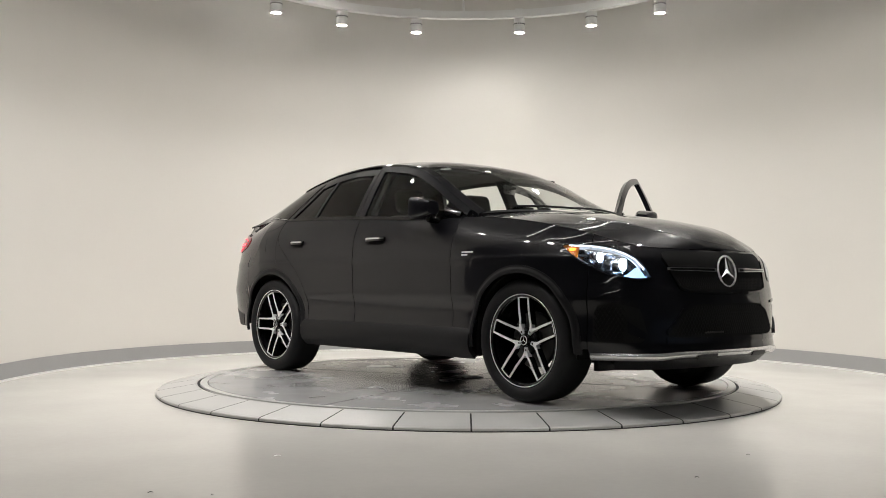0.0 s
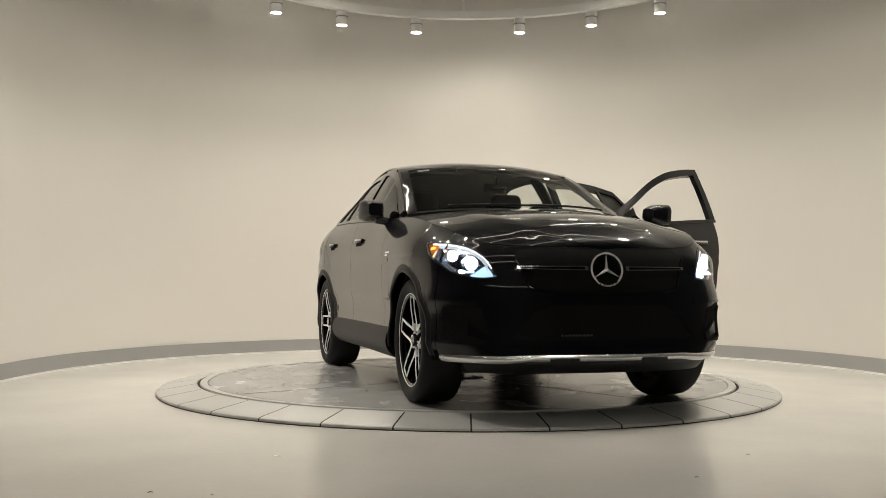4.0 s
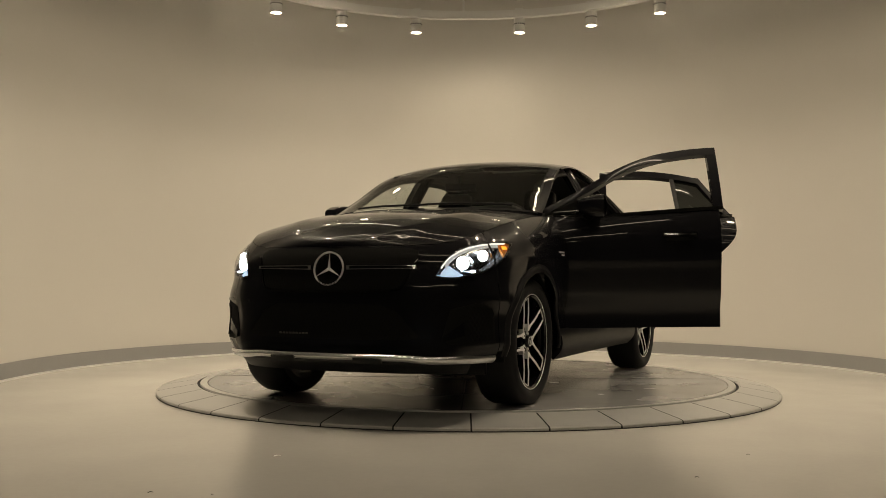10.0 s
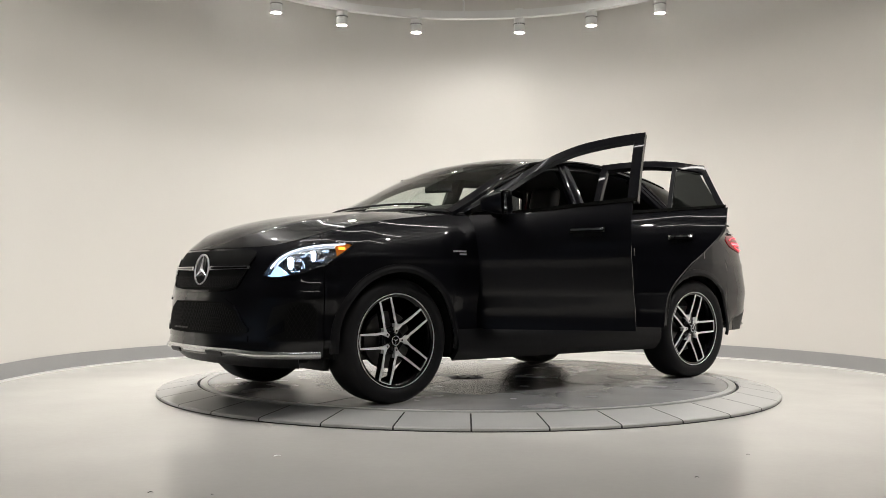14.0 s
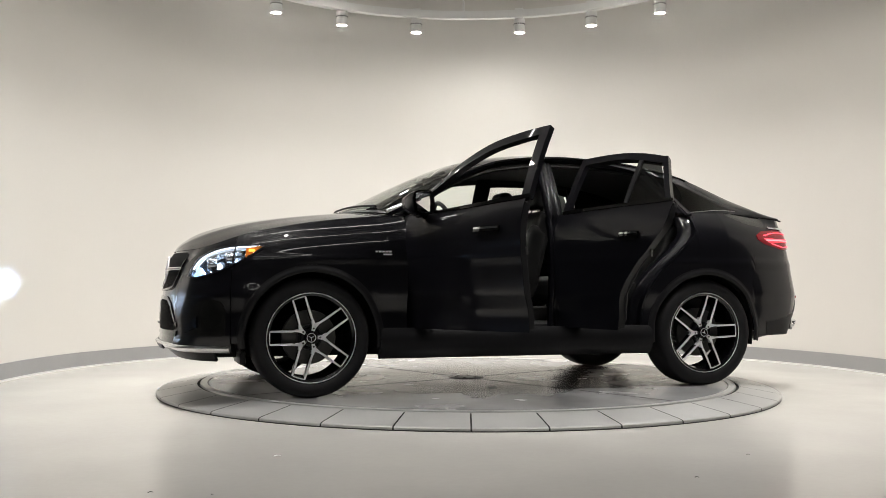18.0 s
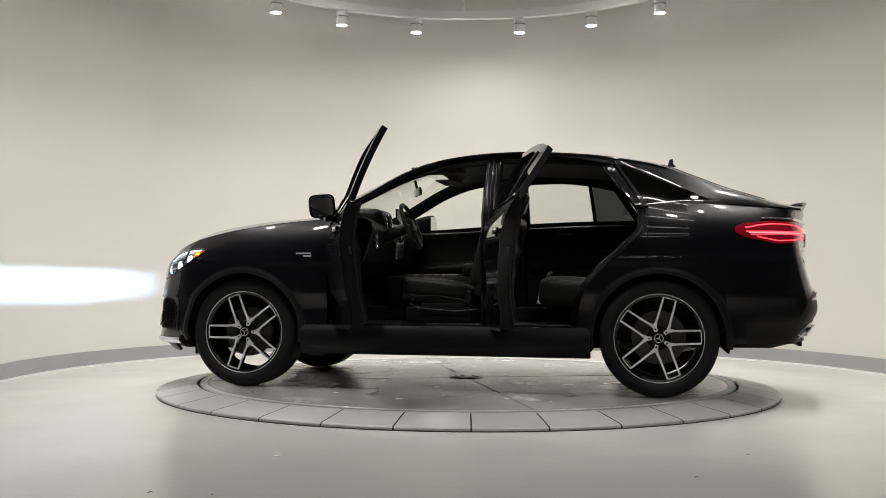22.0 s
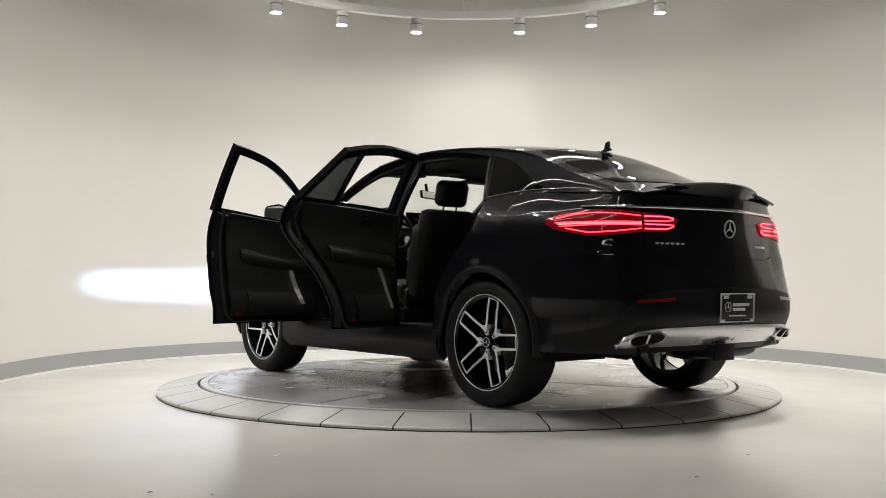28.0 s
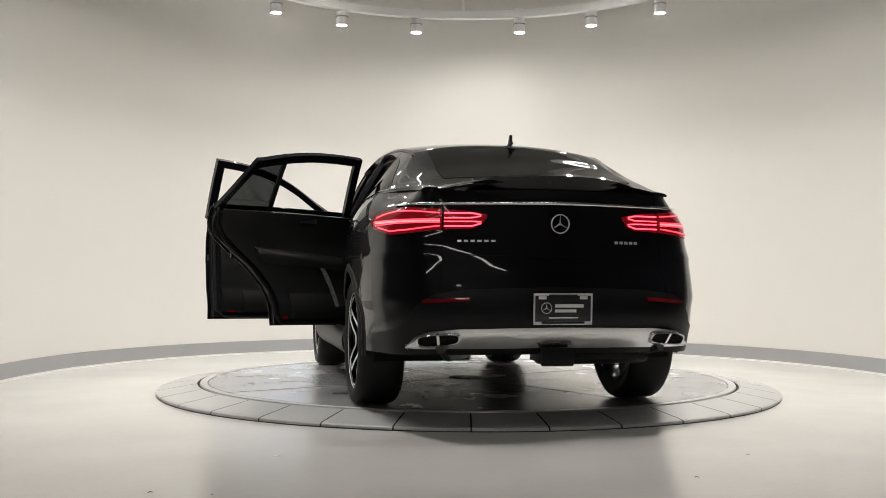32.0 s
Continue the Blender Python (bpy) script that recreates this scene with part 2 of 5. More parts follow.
def sheet(bm, f, nu, nv, thick=0.0, skip=None):
    """A curved panel: f(a, b) gives its outer face for a and b from 0 to 1; thick gives it depth inward."""
    grid = [[Vector(f(i / nu, j / nv)) for j in range(nv + 1)] for i in range(nu + 1)]
    top = [[bm.verts.new(q) for q in row] for row in grid]
    for i in range(nu):
        for j in range(nv):
            if not (skip and skip((i + 0.5) / nu, (j + 0.5) / nv)):
                bm.faces.new((top[i][j], top[i + 1][j], top[i + 1][j + 1], top[i][j + 1]))
    if thick:
        low = []
        for i in range(nu + 1):
            row = []
            for j in range(nv + 1):
                du = grid[min(i + 1, nu)][j] - grid[max(i - 1, 0)][j]
                dv = grid[i][min(j + 1, nv)] - grid[i][max(j - 1, 0)]
                n = du.cross(dv)
                n = n.normalized() if n.length > 1e-12 else Vector((0, 0, 1))
                row.append(bm.verts.new(grid[i][j] - n * thick))
            low.append(row)
        for i in range(nu):
            for j in range(nv):
                if not (skip and skip((i + 0.5) / nu, (j + 0.5) / nv)):
                    bm.faces.new((low[i][j], low[i][j + 1], low[i + 1][j + 1], low[i + 1][j]))
        for i in range(nu):
            bm.faces.new((top[i][0], low[i][0], low[i + 1][0], top[i + 1][0]))
            bm.faces.new((top[i][nv], top[i + 1][nv], low[i + 1][nv], low[i][nv]))
        for j in range(nv):
            bm.faces.new((top[0][j], top[0][j + 1], low[0][j + 1], low[0][j]))
            bm.faces.new((top[nu][j], low[nu][j], low[nu][j + 1], top[nu][j + 1]))


def curve(table):
    """A smooth function through rows of (x, value...), by Hermite pieces."""
    rows = sorted(table)
    xs = [r[0] for r in rows]
    vals = np.array([r[1:] for r in rows], float)
    slopes = np.zeros_like(vals)
    for i in range(len(xs)):
        lo, hi = max(i - 1, 0), min(i + 1, len(xs) - 1)
        slopes[i] = (vals[hi] - vals[lo]) / (xs[hi] - xs[lo])

    def f(x):
        x = min(max(x, xs[0]), xs[-1])
        i = min(max(int(np.searchsorted(xs, x)) - 1, 0), len(xs) - 2)
        h = xs[i + 1] - xs[i]
        t = (x - xs[i]) / h
        v = (2 * t**3 - 3 * t**2 + 1) * vals[i] + (t**3 - 2 * t**2 + t) * h * slopes[i] + (3 * t**2 - 2 * t**3) * vals[i + 1] + (t**3 - t**2) * h * slopes[i + 1]
        return float(v[0]) if len(v) == 1 else tuple(v)
    return f


# ---- the room ----
def room():
    cx, cy = WALL_C
    base = Matrix.Translation((0, 0, 0))
    # plan of the inner wall: straight side, round niche, straight side
    arc = [(cx - WALL_R, -0.8)] + [(cx + WALL_R * math.cos(radians(a)), cy + WALL_R * math.sin(radians(a))) for a in np.linspace(180, 0, 97)] + [(cx + WALL_R, -0.8)]

    def wall(path, z0, z1, thick):
        bm = bmesh.new()
        inner = [(Vector((x, y, z0)), Vector((x, y, z1))) for x, y in path]
        outer = []
        for k, (x, y) in enumerate(path):
            a, b = Vector(path[max(k - 1, 0)]), Vector(path[min(k + 1, len(path) - 1)])
            d = (b - a).normalized()
            n = Vector((-d.y, d.x)) * thick
            outer.append((Vector((x + n.x, y + n.y, z0)), Vector((x + n.x, y + n.y, z1))))
        vi = [[bm.verts.new(q) for q in pair] for pair in inner]
        vo = [[bm.verts.new(q) for q in pair] for pair in outer]
        for k in range(len(path) - 1):
            bm.faces.new((vi[k][0], vi[k][1], vi[k + 1][1], vi[k + 1][0]))
            bm.faces.new((vo[k][0], vo[k + 1][0], vo[k + 1][1], vo[k][1]))
            bm.faces.new((vi[k][1], vo[k][1], vo[k + 1][1], vi[k + 1][1]))
            bm.faces.new((vi[k][0], vi[k + 1][0], vo[k + 1][0], vo[k][0]))
        for k in (0, -1):
            bm.faces.new((vi[k][0], vo[k][0], vo[k][1], vi[k][1]))
        return bm

    tagged(part("wall_round", wall(arc, FLOOR, 4.6, 0.15), WALL_PAINT), "off-white painted curved plaster wall of the showroom niche", "wall", kind="structure")
    tagged(part("baseboard", wall([(x * 0.9945 + 0.0, y * 0.9945 + (0.0055 * cy)) for x, y in arc], FLOOR, FLOOR + 0.145, 0.018), BASE_PAINT), "grey vinyl skirting along the foot of the curved wall", "baseboard", kind="structure")
    tagged(part("trim", wall([(x * 0.991, y * 0.991 + 0.009 * cy) for x, y in arc], FLOOR, FLOOR + 0.016, 0.012), LAMP_WHITE), "pale sealant bead along the foot of the skirting", "trim", kind="structure")
    # unseen hall walls, added; their grey sets what the car reflects
    for name, lo, hi in (("wall_west", (-7.0, -13.0, FLOOR), (-6.85, -0.8, 4.6)), ("wall_east", (6.85, -13.0, FLOOR), (7.0, -0.8, 4.6)), ("wall_south", (-7.0, -13.15, FLOOR), (7.0, -13.0, 4.6)),
                         ("wall_niche_west", (-7.0, -0.8, FLOOR), (cx - WALL_R - 0.153, -0.65, 4.6)), ("wall_niche_east", (cx + WALL_R + 0.153, -0.8, FLOOR), (7.0, -0.65, 4.6))):
        bm = bmesh.new()
        box(bm, lo, hi)
        tagged(part(name, bm, HALL_PAINT, smooth=False), "plain pale grey wall closing the hall before the niche", "wall", kind="structure")
    bm = bmesh.new()
    box(bm, (-7.2, -13.3, 4.6), (7.2, 4.6, 4.7))
    tagged(part("ceiling", bm, CEILING_PAINT, smooth=False), "grey painted flat ceiling", "ceiling", kind="structure")
    bm = bmesh.new()
    box(bm, (-7.2, -13.3, FLOOR - 0.1), (7.2, 4.6, FLOOR))
    tagged(part("floor", bm, EPOXY, smooth=False), "pale grey polished epoxy floor with faint scuffs", "floor", kind="structure")


def turntable_ring():
    """The fixed collar of steel plates round the turning disc."""
    ring = new("turntable_ring")
    tagged(ring, "grey steel collar of wedge plates round the turntable", "turntable ring")
    bm = bmesh.new()
    lathe(bm, [(2.065, -0.012), (2.345, -0.052), (2.360, -0.056), (2.3605, FLOOR), (2.065, FLOOR)], 136, closed=True)
    part("edge_band", bm, GAP_BLACK, ring, "dark rubber edge band", smooth=False)
    step = 360 / 34
    gap = 0.005
    proto = bpy.data.meshes.new("plate")
    bm = bmesh.new()
    pts = []
    for r, z in ((2.068, -0.006), (2.078, -0.002), (2.335, -0.043), (2.357, -0.049), (2.3615, -0.054), (2.3620, -0.066)):
        row = []
        for k in range(7):
            half = radians(step / 2) - gap / r
            a = -half + 2 * half * k / 6
            row.append(bm.verts.new((r * math.cos(a), r * math.sin(a), z)))
        pts.append(row)
    for a, b in zip(pts, pts[1:]):
        for k in range(6):
            bm.faces.new((a[k], b[k], b[k + 1], a[k + 1]))
    bm.to_mesh(proto)
    bm.free()
    proto.materials.append(RING_STEEL)
    for k in range(34):
        ob = new("plate", proto)
        ob.parent = ring
        ob.matrix_basis = pose(0, 0, 0, 0, 0, -89.3 + step * (k + 0.5))


def turntable_disc():
    disc = new("turntable_disc")
    tagged(disc, "worn grey steel turning disc of the car turntable", "turntable disc")
    bm = bmesh.new()
    lathe(bm, [(0.001, 0.0), (1.0, 0.0), (1.985, 0.0), (1.99, -0.004)], 128)
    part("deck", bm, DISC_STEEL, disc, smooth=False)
    bm = bmesh.new()
    lathe(bm, [(1.994, -0.003), (1.996, 0.001), (2.046, 0.001), (2.05, -0.01)], 128)
    part("rim_plate", bm, RING_STEEL, disc, "pale steel rim", smooth=False)
    bm = bmesh.new()
    lathe(bm, [(1.9, -0.02), (2.066, -0.02)], 96)
    part("rim_gap", bm, GAP_BLACK, disc, smooth=False)
    bm = bmesh.new()
    lathe(bm, [(0.001, 0.006), (0.10, 0.006), (0.13, 0.004), (0.14, 0.0)], 40)
    for k in range(6):
        a = 2 * math.pi * k / 6
        lathe(bm, [(0.001, 0.012), (0.012, 0.012), (0.014, 0.005)], 10, pose(0.085 * math.cos(a), 0.085 * math.sin(a), 0))
    part("hub_cover", bm, DISC_BRAKE, disc, "bolted round steel hub cover")
    for a in (0, 90, 180, 270):
        bm = bmesh.new()
        box(bm, (0.15, -0.003, 0.0), (1.98, 0.003, 0.0015))
        part("joint", bm, GAP_BLACK, disc, smooth=False, place=pose(0, 0, 0, 0, 0, a + 22))
    return disc


def ceiling_track():
    track = new("lighting_track")
    tagged(track, "white curved lighting track hung below the ceiling", "lighting track")
    cx, cy = WALL_C
    bm = bmesh.new()
    lathe(bm, [(2.73, 3.742), (2.81, 3.742), (2.81, 3.825), (2.73, 3.825)], 120, pose(cx, cy, 0), closed=True)
    part("rail", bm, LAMP_WHITE, track, smooth=False)
    for a in (-130, -90, -50, -1.5, 50, 90, 130):
        x, y = lamp_place(a, 2.77)
        bm = bmesh.new()
        lathe(bm, [(0.012, 3.82), (0.012, 4.6)], 10, pose(x, y, 0))
        part("hanger_rod", bm, LAMP_WHITE, track)


def spotlight(a):
    ob = new("track_spotlight")
    tagged(ob, "white cylindrical track spotlight, lit, on the curved track", "spotlight", "spotlights on the curved track")
    x, y = lamp_place(a)
    ob.matrix_basis = pose(x, y, LAMP_Z, 0, 0, -a)
    bm = bmesh.new()
    lathe(bm, [(0.054, 0.012), (0.058, 0.0), (0.061, 0.004), (0.061, 0.095), (0.058, 0.098), (0.058, 0.104), (0.061, 0.107), (0.061, 0.15), (0.055, 0.158), (0.001, 0.158)], 28)
    part("can", bm, LAMP_WHITE, ob)
    bm = bmesh.new()
    for k in range(18):
        b = 2 * math.pi * k / 18
        box(bm, (-0.006, -0.003, 0.09), (0.006, 0.001, 0.10), m=pose(0, 0, 0, 0, 0, math.degrees(b)) @ pose(0, -0.0605, 0))
    part("vent", bm, GAP_BLACK, ob, smooth=False)
    bm = bmesh.new()
    lathe(bm, [(0.001, 0.008), (0.055, 0.008)], 24)
    part("lamp_face", bm, LAMP_GLOW, ob, "glowing lamp face")
    bm = bmesh.new()
    box(bm, (-0.012, -0.012, 0.155), (0.012, 0.012, 0.21))
    box(bm, (-0.045, -0.035, 0.205), (0.045, 0.035, 0.275), 0.006)
    box(bm, (0.030, -0.01, 0.12), (0.045, 0.01, 0.22), 0.002)
    part("bracket", bm, LAMP_WHITE, ob)


def strip_light(x, y, length, turn, z=4.5):
    """A lit batten on the hall's ceiling, or hung on two rods above the niche."""
    ob = new("strip_light")
    tagged(ob, "white ceiling batten with a lit diffuser over the hall", "strip light", "strip lights over the hall")
    ob.matrix_basis = pose(x, y, z, 0, 0, turn)
    bm = bmesh.new()
    box(bm, (-0.09, -length / 2, 0.0), (0.09, length / 2, 0.10), 0.01)
    part("batten", bm, LAMP_WHITE, ob)
    bm = bmesh.new()
    wide = 0.05 if z > 4.4 else 0.013
    box(bm, (-wide, -length / 2 + 0.03, -0.8 * wide), (wide, length / 2 - 0.03, -0.001), 0.3 * wide)
    part("diffuser", bm, HALL_GLOW if z > 4.4 else STRIP_GLOW, ob, "glowing diffuser")
    if z < 4.4:
        for e in (-1, 1):
            bm = bmesh.new()
            lathe(bm, [(0.006, 0.09), (0.006, 4.6 - z)], 8, pose(0, e * length * 0.4, 0))
            part("hanger_rod", bm, LAMP_WHITE, ob)


def fleck(name, label, x, y, length, turn, mat):
    """A crumb of litter on the floor: a thin bent flake."""
    bm = bmesh.new()
    rows = []
    for k in range(6):
        t = k / 5
        w = length * (0.10 + 0.14 * math.sin(math.pi * t)) * (1 + 0.3 * math.sin(9 * t))
        z = 0.0005 + 0.12 * length * math.sin(math.pi * t)
        rows.append([bm.verts.new((length * (t - 0.5), e * w, z + h)) for e, h in ((-1, 0), (1, 0), (1, 0.0015), (-1, 0.0015))])
    for a, b in zip(rows, rows[1:]):
        for k in range(4):
            bm.faces.new((a[k], a[(k + 1) % 4], b[(k + 1) % 4], b[k]))
    bm.faces.new(rows[0][::-1])
    bm.faces.new(rows[-1])
    ob = part(name, bm, mat, smooth=False, place=pose(x, y, FLOOR, 0, 0, turn))
    tagged(ob, label, "litter")


room()
fleck("paper_scrap", "small curled white paper scrap lying on the floor", -0.891, -3.135, 0.036, 35, LAMP_WHITE)
fleck("dirt_crumb", "small dark dirt crumb lying on the floor", -1.23, -3.94, 0.020, 20, GAP_BLACK)
fleck("dirt_crumb", "small dark dirt crumb lying on the floor", 1.357, -2.99, 0.014, -10, GAP_BLACK)
fleck("dirt_crumb", "small dark dirt crumb lying on the floor", -0.98, -3.97, 0.012, 60, GAP_BLACK)
fleck("dirt_crumb", "small dark dirt crumb lying on the floor", 0.98, -3.55, 0.018, 0, GAP_BLACK)
for at in ((0.0, -4.6, 4.4, 90), (0.0, -7.2, 4.4, 90), (0.0, -9.8, 4.4, 90),
           (1.50, 2.20, 2.4, -28, 4.06), (-1.50, 2.20, 2.4, 28, 4.06), (0.0, -0.75, 4.6, 90, 4.25), (0.0, -1.65, 4.6, 90, 4.25), (0.0, -2.55, 4.6, 90, 4.25)):
    strip_light(*at)
turntable_ring()
DISC = turntable_disc()
ceiling_track()
for lamp_angle, on in LAMPS:
    if on:
        spotlight(lamp_angle)


# ---- the car: its surfaces ----
# x forward, y to its left, z up from the disc; the wheels stand at x = +-1.4575
CAR_AT = (-0.019, 0.107)
AXLE, HUB_Z, TYRE_R = 1.4575, 0.388, 0.390
PLAN = [(2.37, 0), (2.36, 0.25), (2.32, 0.48), (2.24, 0.68), (2.11, 0.825), (1.93, 0.92), (1.72, 0.968), (1.5, 0.988), (1.0, 0.984), (0.3, 0.976), (-0.5, 0.980), (-1.1, 0.997), (-1.5, 1.020),
        (-1.9, 1.005), (-2.2, 0.942), (-2.385, 0.832), (-2.49, 0.637), (-2.54, 0.3), (-2.55, 0)]
_plan = curve([(k, *q) for k, q in enumerate(PLAN)])
_dense = [_plan(k / 40) for k in range(40 * (len(PLAN) - 1) + 1)]
_dense[0], _dense[-1] = (2.37, 0.0), (-2.55, 0.0)
_len = np.concatenate([[0], np.cumsum([math.dist(a, b) for a, b in zip(_dense, _dense[1:])])])
_len /= _len[-1]
_px, _py = np.array([q[0] for q in _dense]), np.array([q[1] for q in _dense])


def u_of_x(x):
    return float(np.interp(-x, -_px, _len))


def u_of_y(y, front=True):
    half = len(_py) // 2
    return float(np.interp(y, _py[:half], _len[:half])) if front else float(np.interp(-y, -_py[half:], _len[half:]))


def plan(u):
    x, y = float(np.interp(u, _len, _px)), float(np.interp(u, _len, _py))
    a, b = max(u - 0.012, 0), min(u + 0.012, 1)
    dx, dy = np.interp(b, _len, _px) - np.interp(a, _len, _px), np.interp(b, _len, _py) - np.interp(a, _len, _py)
    if u < 0.004:
        dx, dy = 0.0, 1.0
    if u > 0.996:
        dx, dy = 0.0, -1.0
    n = math.hypot(dx, dy)
    return x, y, dy / n, -dx / n


side_low = curve([(0.22, 0.09), (0.30, 0.03), (0.38, 0.014), (0.46, 0.022), (0.55, 0.028), (0.62, 0.018), (0.67, 0.006), (0.76, 0.003), (0.86, 0.001), (0.905, -0.004), (0.935, 0.001), (0.99, 0.002), (1.5, 0.002)])
front_low = curve([(0.22, 0.10), (0.28, 0.03), (0.33, 0.0), (0.40, 0.012), (0.55, 0.015), (0.70, 0.03), (0.80, 0.05), (0.90, 0.06), (0.98, 0.09)])
rear_low = curve([(0.28, 0.20), (0.36, 0.12), (0.42, 0.075), (0.50, 0.03), (0.58, 0.0), (0.66, 0.004), (0.74, 0.024), (0.82, 0.040), (0.95, 0.053), (1.1, 0.050), (1.2, 0.050), (1.28, 0.03)])
z_top = curve([(2.38, 0.955), (2.27, 0.965), (2.12, 1.0), (1.9, 1.06), (1.5, 1.135), (1.0, 1.19), (0.4, 1.195), (-0.2, 1.225), (-0.8, 1.25), (-1.3, 1.262), (-1.73, 1.285), (-2.0, 1.28), (-2.2, 1.265), (-2.4, 1.25), (-2.56, 1.25)])
top_in = curve([(2.38, 0.02), (2.27, 0.05), (2.12, 0.10), (1.9, 0.13), (1.5, 0.14), (1.0, 0.13), (0.6, 0.09), (0.0, 0.075), (-0.8, 0.08), (-1.3, 0.10), (-1.7, 0.16), (-2.0, 0.20), (-2.2, 0.17), (-2.4, 0.08), (-2.56, 0.0)])


def ease(t):
    t = min(max(t, 0.0), 1.0)
    return t * t * (3 - 2 * t)


def skin(u, z, out=0.0):
    """A point of the car's flank, nose or tail (left half): u from the middle of the nose to the middle of the tail."""
    x, y, nx, ny = plan(u)
    end = ease((0.95 - y) / 0.4)
    low = side_low(z) * (1 - end) + (front_low(z) if x > 0 else rear_low(z)) * end
    top = z_top(x)
    s = min(max((z - (top - 0.26)) / 0.26, 0.0), 1.2)
    d = low + top_in(x) * s * s - out
    if x > 1.6:
        d -= 0.032 * ease((x - 1.6) / 0.25) * ease((2.30 - x) / 0.25) * ease((z - 0.30) / 0.12) * ease((0.80 - z) / 0.18)
    if u > 0.74:
        d += 0.068 * math.sin(math.pi * min(max((u - 0.74) / 0.25, 0.0), 1.0)) * min(max((z - 0.55) / 0.5, 0.0), 1.0) ** 1.5
    if x < -1.6:
        d += 0.045 * ease((0.56 - z) / 0.22) * ease((-1.75 - x) / 0.45)
    return Vector((x - nx * d, y - ny * d, z))


rail = curve([(1.10, 0.85, 1.15), (0.92, 0.825, 1.222), (0.61, 0.77, 1.378), (0.35, 0.725, 1.525), (0.12, 0.69, 1.615), (-0.1, 0.665, 1.657), (-0.3, 0.65, 1.676), (-0.55, 0.633, 1.683), (-0.98, 0.618, 1.658), (-1.3, 0.605, 1.61),
              (-1.5, 0.61, 1.56), (-1.7, 0.625, 1.482), (-1.9, 0.645, 1.40), (-2.1, 0.655, 1.335), (-2.3, 0.64, 1.275), (-2.5, 0.62, 1.24)])
crown = curve([(1.10, 1.262), (0.92, 1.345), (0.61, 1.498), (0.35, 1.612), (0.12, 1.683), (-0.1, 1.718), (-0.3, 1.733), (-0.55, 1.735), (-0.98, 1.708), (-1.3, 1.665), (-1.5, 1.625), (-1.7, 1.55), (-1.9, 1.465), (-2.1, 1.395), (-2.3, 1.335), (-2.5, 1.31)])


def top(x, t, out=0.0):
    """A point of the windscreen, roof or rear glass: t from -1 (right rail) to 1 (left rail)."""
    y, z = rail(x)
    zc = crown(x)
    return Vector((x, y * t, zc - (zc - z) * abs(t) ** 2.3 + out))


def flank(x, s, out=0.0):
    """A point of the window side (left half): s from the belt (0) to the roof rail (1)."""
    a = skin(u_of_x(x), z_top(x))
    y, z = rail(x)
    b = Vector((x, y, z))
    q = a.lerp(b, s)
    q.x = x
    bulge = 0.012 * 4 * s * (1 - s)
    return q + Vector((0, 0.85, 0.5)) * (bulge + out)


def belt(x):
    return skin(u_of_x(x), z_top(x))


def both(name, f, nu, nv, mat, parent, thick=0.012, label="", sides=(1, -1), smooth=True):
    """A panel on the left and its mirror twin on the right, as parts of their own."""
    out = []
    for side in sides:
        bm = bmesh.new()
        if side > 0:
            sheet(bm, f, nu, nv, thick)
        else:
            sheet(bm, lambda a, b: f(1 - a, b) * Vector((1, -1, 1)), nu, nv, thick)
        out.append(part(name, bm, mat, parent, label, smooth))
    return out


def mul(v, w):
    return Vector((v[0] * w[0], v[1] * w[1], v[2] * w[2]))


def whole(name, f, nu, nv, mat, parent, thick=0.012, label=""):
    """A panel across the car's nose or tail: a from the left end to the right end."""
    bm = bmesh.new()
    sheet(bm, f, nu, nv, thick)
    return part(name, bm, mat, parent, label)


ARCH_R = 0.438


def arch(x, low):
    """The lower edge of the flank, lifted over the wheels."""
    for xc in (AXLE, -AXLE):
        d = abs(x - xc)
        if d < ARCH_R:
            low = max(low, min(HUB_Z + math.sqrt(ARCH_R**2 - d**2), 0.36 + 7.0 * (ARCH_R - d)))
    return low


CAR = new("car")
tagged(CAR, "glossy black sloping-roofed utility car with two open doors on a turntable", "car")

door_top = curve([(0.9, 0.97), (-0.3, 0.96), (-0.5, 0.95), (-0.9, 0.90), (-1.14, 0.835), (-1.4, 0.8)])
FRONT_EDGE, MID_EDGE = 0.82, -0.318
rear_edge = curve([(0.44, -0.93), (0.6, -0.95), (0.72, -1.0), (0.85, -1.11), (0.97, -1.245), (1.08, -1.352), (1.16, -1.382), (1.30, -1.365)])


def nose_flank(a, b):
    """Fender from the bumper joint to the door."""
    x = 1.965 + (FRONT_EDGE + 0.004 - 1.965) * a
    low = arch(x, 0.36)
    return skin(u_of_x(x), low + (z_top(x) - low) * b)


TAIL_U = 0.8962


def tail_columns():
    """Places along the car of the quarter panel's columns, closer together where its edges are steep."""
    xs = list(np.arange(-0.936, -1.86, -0.012)) + [-AXLE + ARCH_R * k for k in (1.0, 0.998, 0.99, 0.98, -0.98, -0.99, -0.998, -1.0)] + [-1.366, -1.376, -1.384, -1.388]
    us = sorted([u_of_x(x) for x in xs] + list(np.linspace(u_of_x(-1.87), TAIL_U, 40)))
    return [us[0]] + [b for a, b in zip(us, us[1:]) if b - a > 1e-5]


DOOR_EDGE = [(rear_edge(z) - 0.004, z) for z in np.linspace(0.44, 1.15, 30)]


@functools.lru_cache(maxsize=None)
def tail_span(u):
    """Lower and upper edge of the quarter panel: over the wheel, and under the door's slanting edge."""
    x = plan(u)[0]
    hi = z_top(x)
    if x > -1.386:
        hi = min(hi, float(np.interp(-x, [-q[0] for q in DOOR_EDGE] + [1.386], [q[1] for q in DOOR_EDGE] + [hi])))
    low = arch(x, 0.36)
    return min(low, hi - 0.002), hi


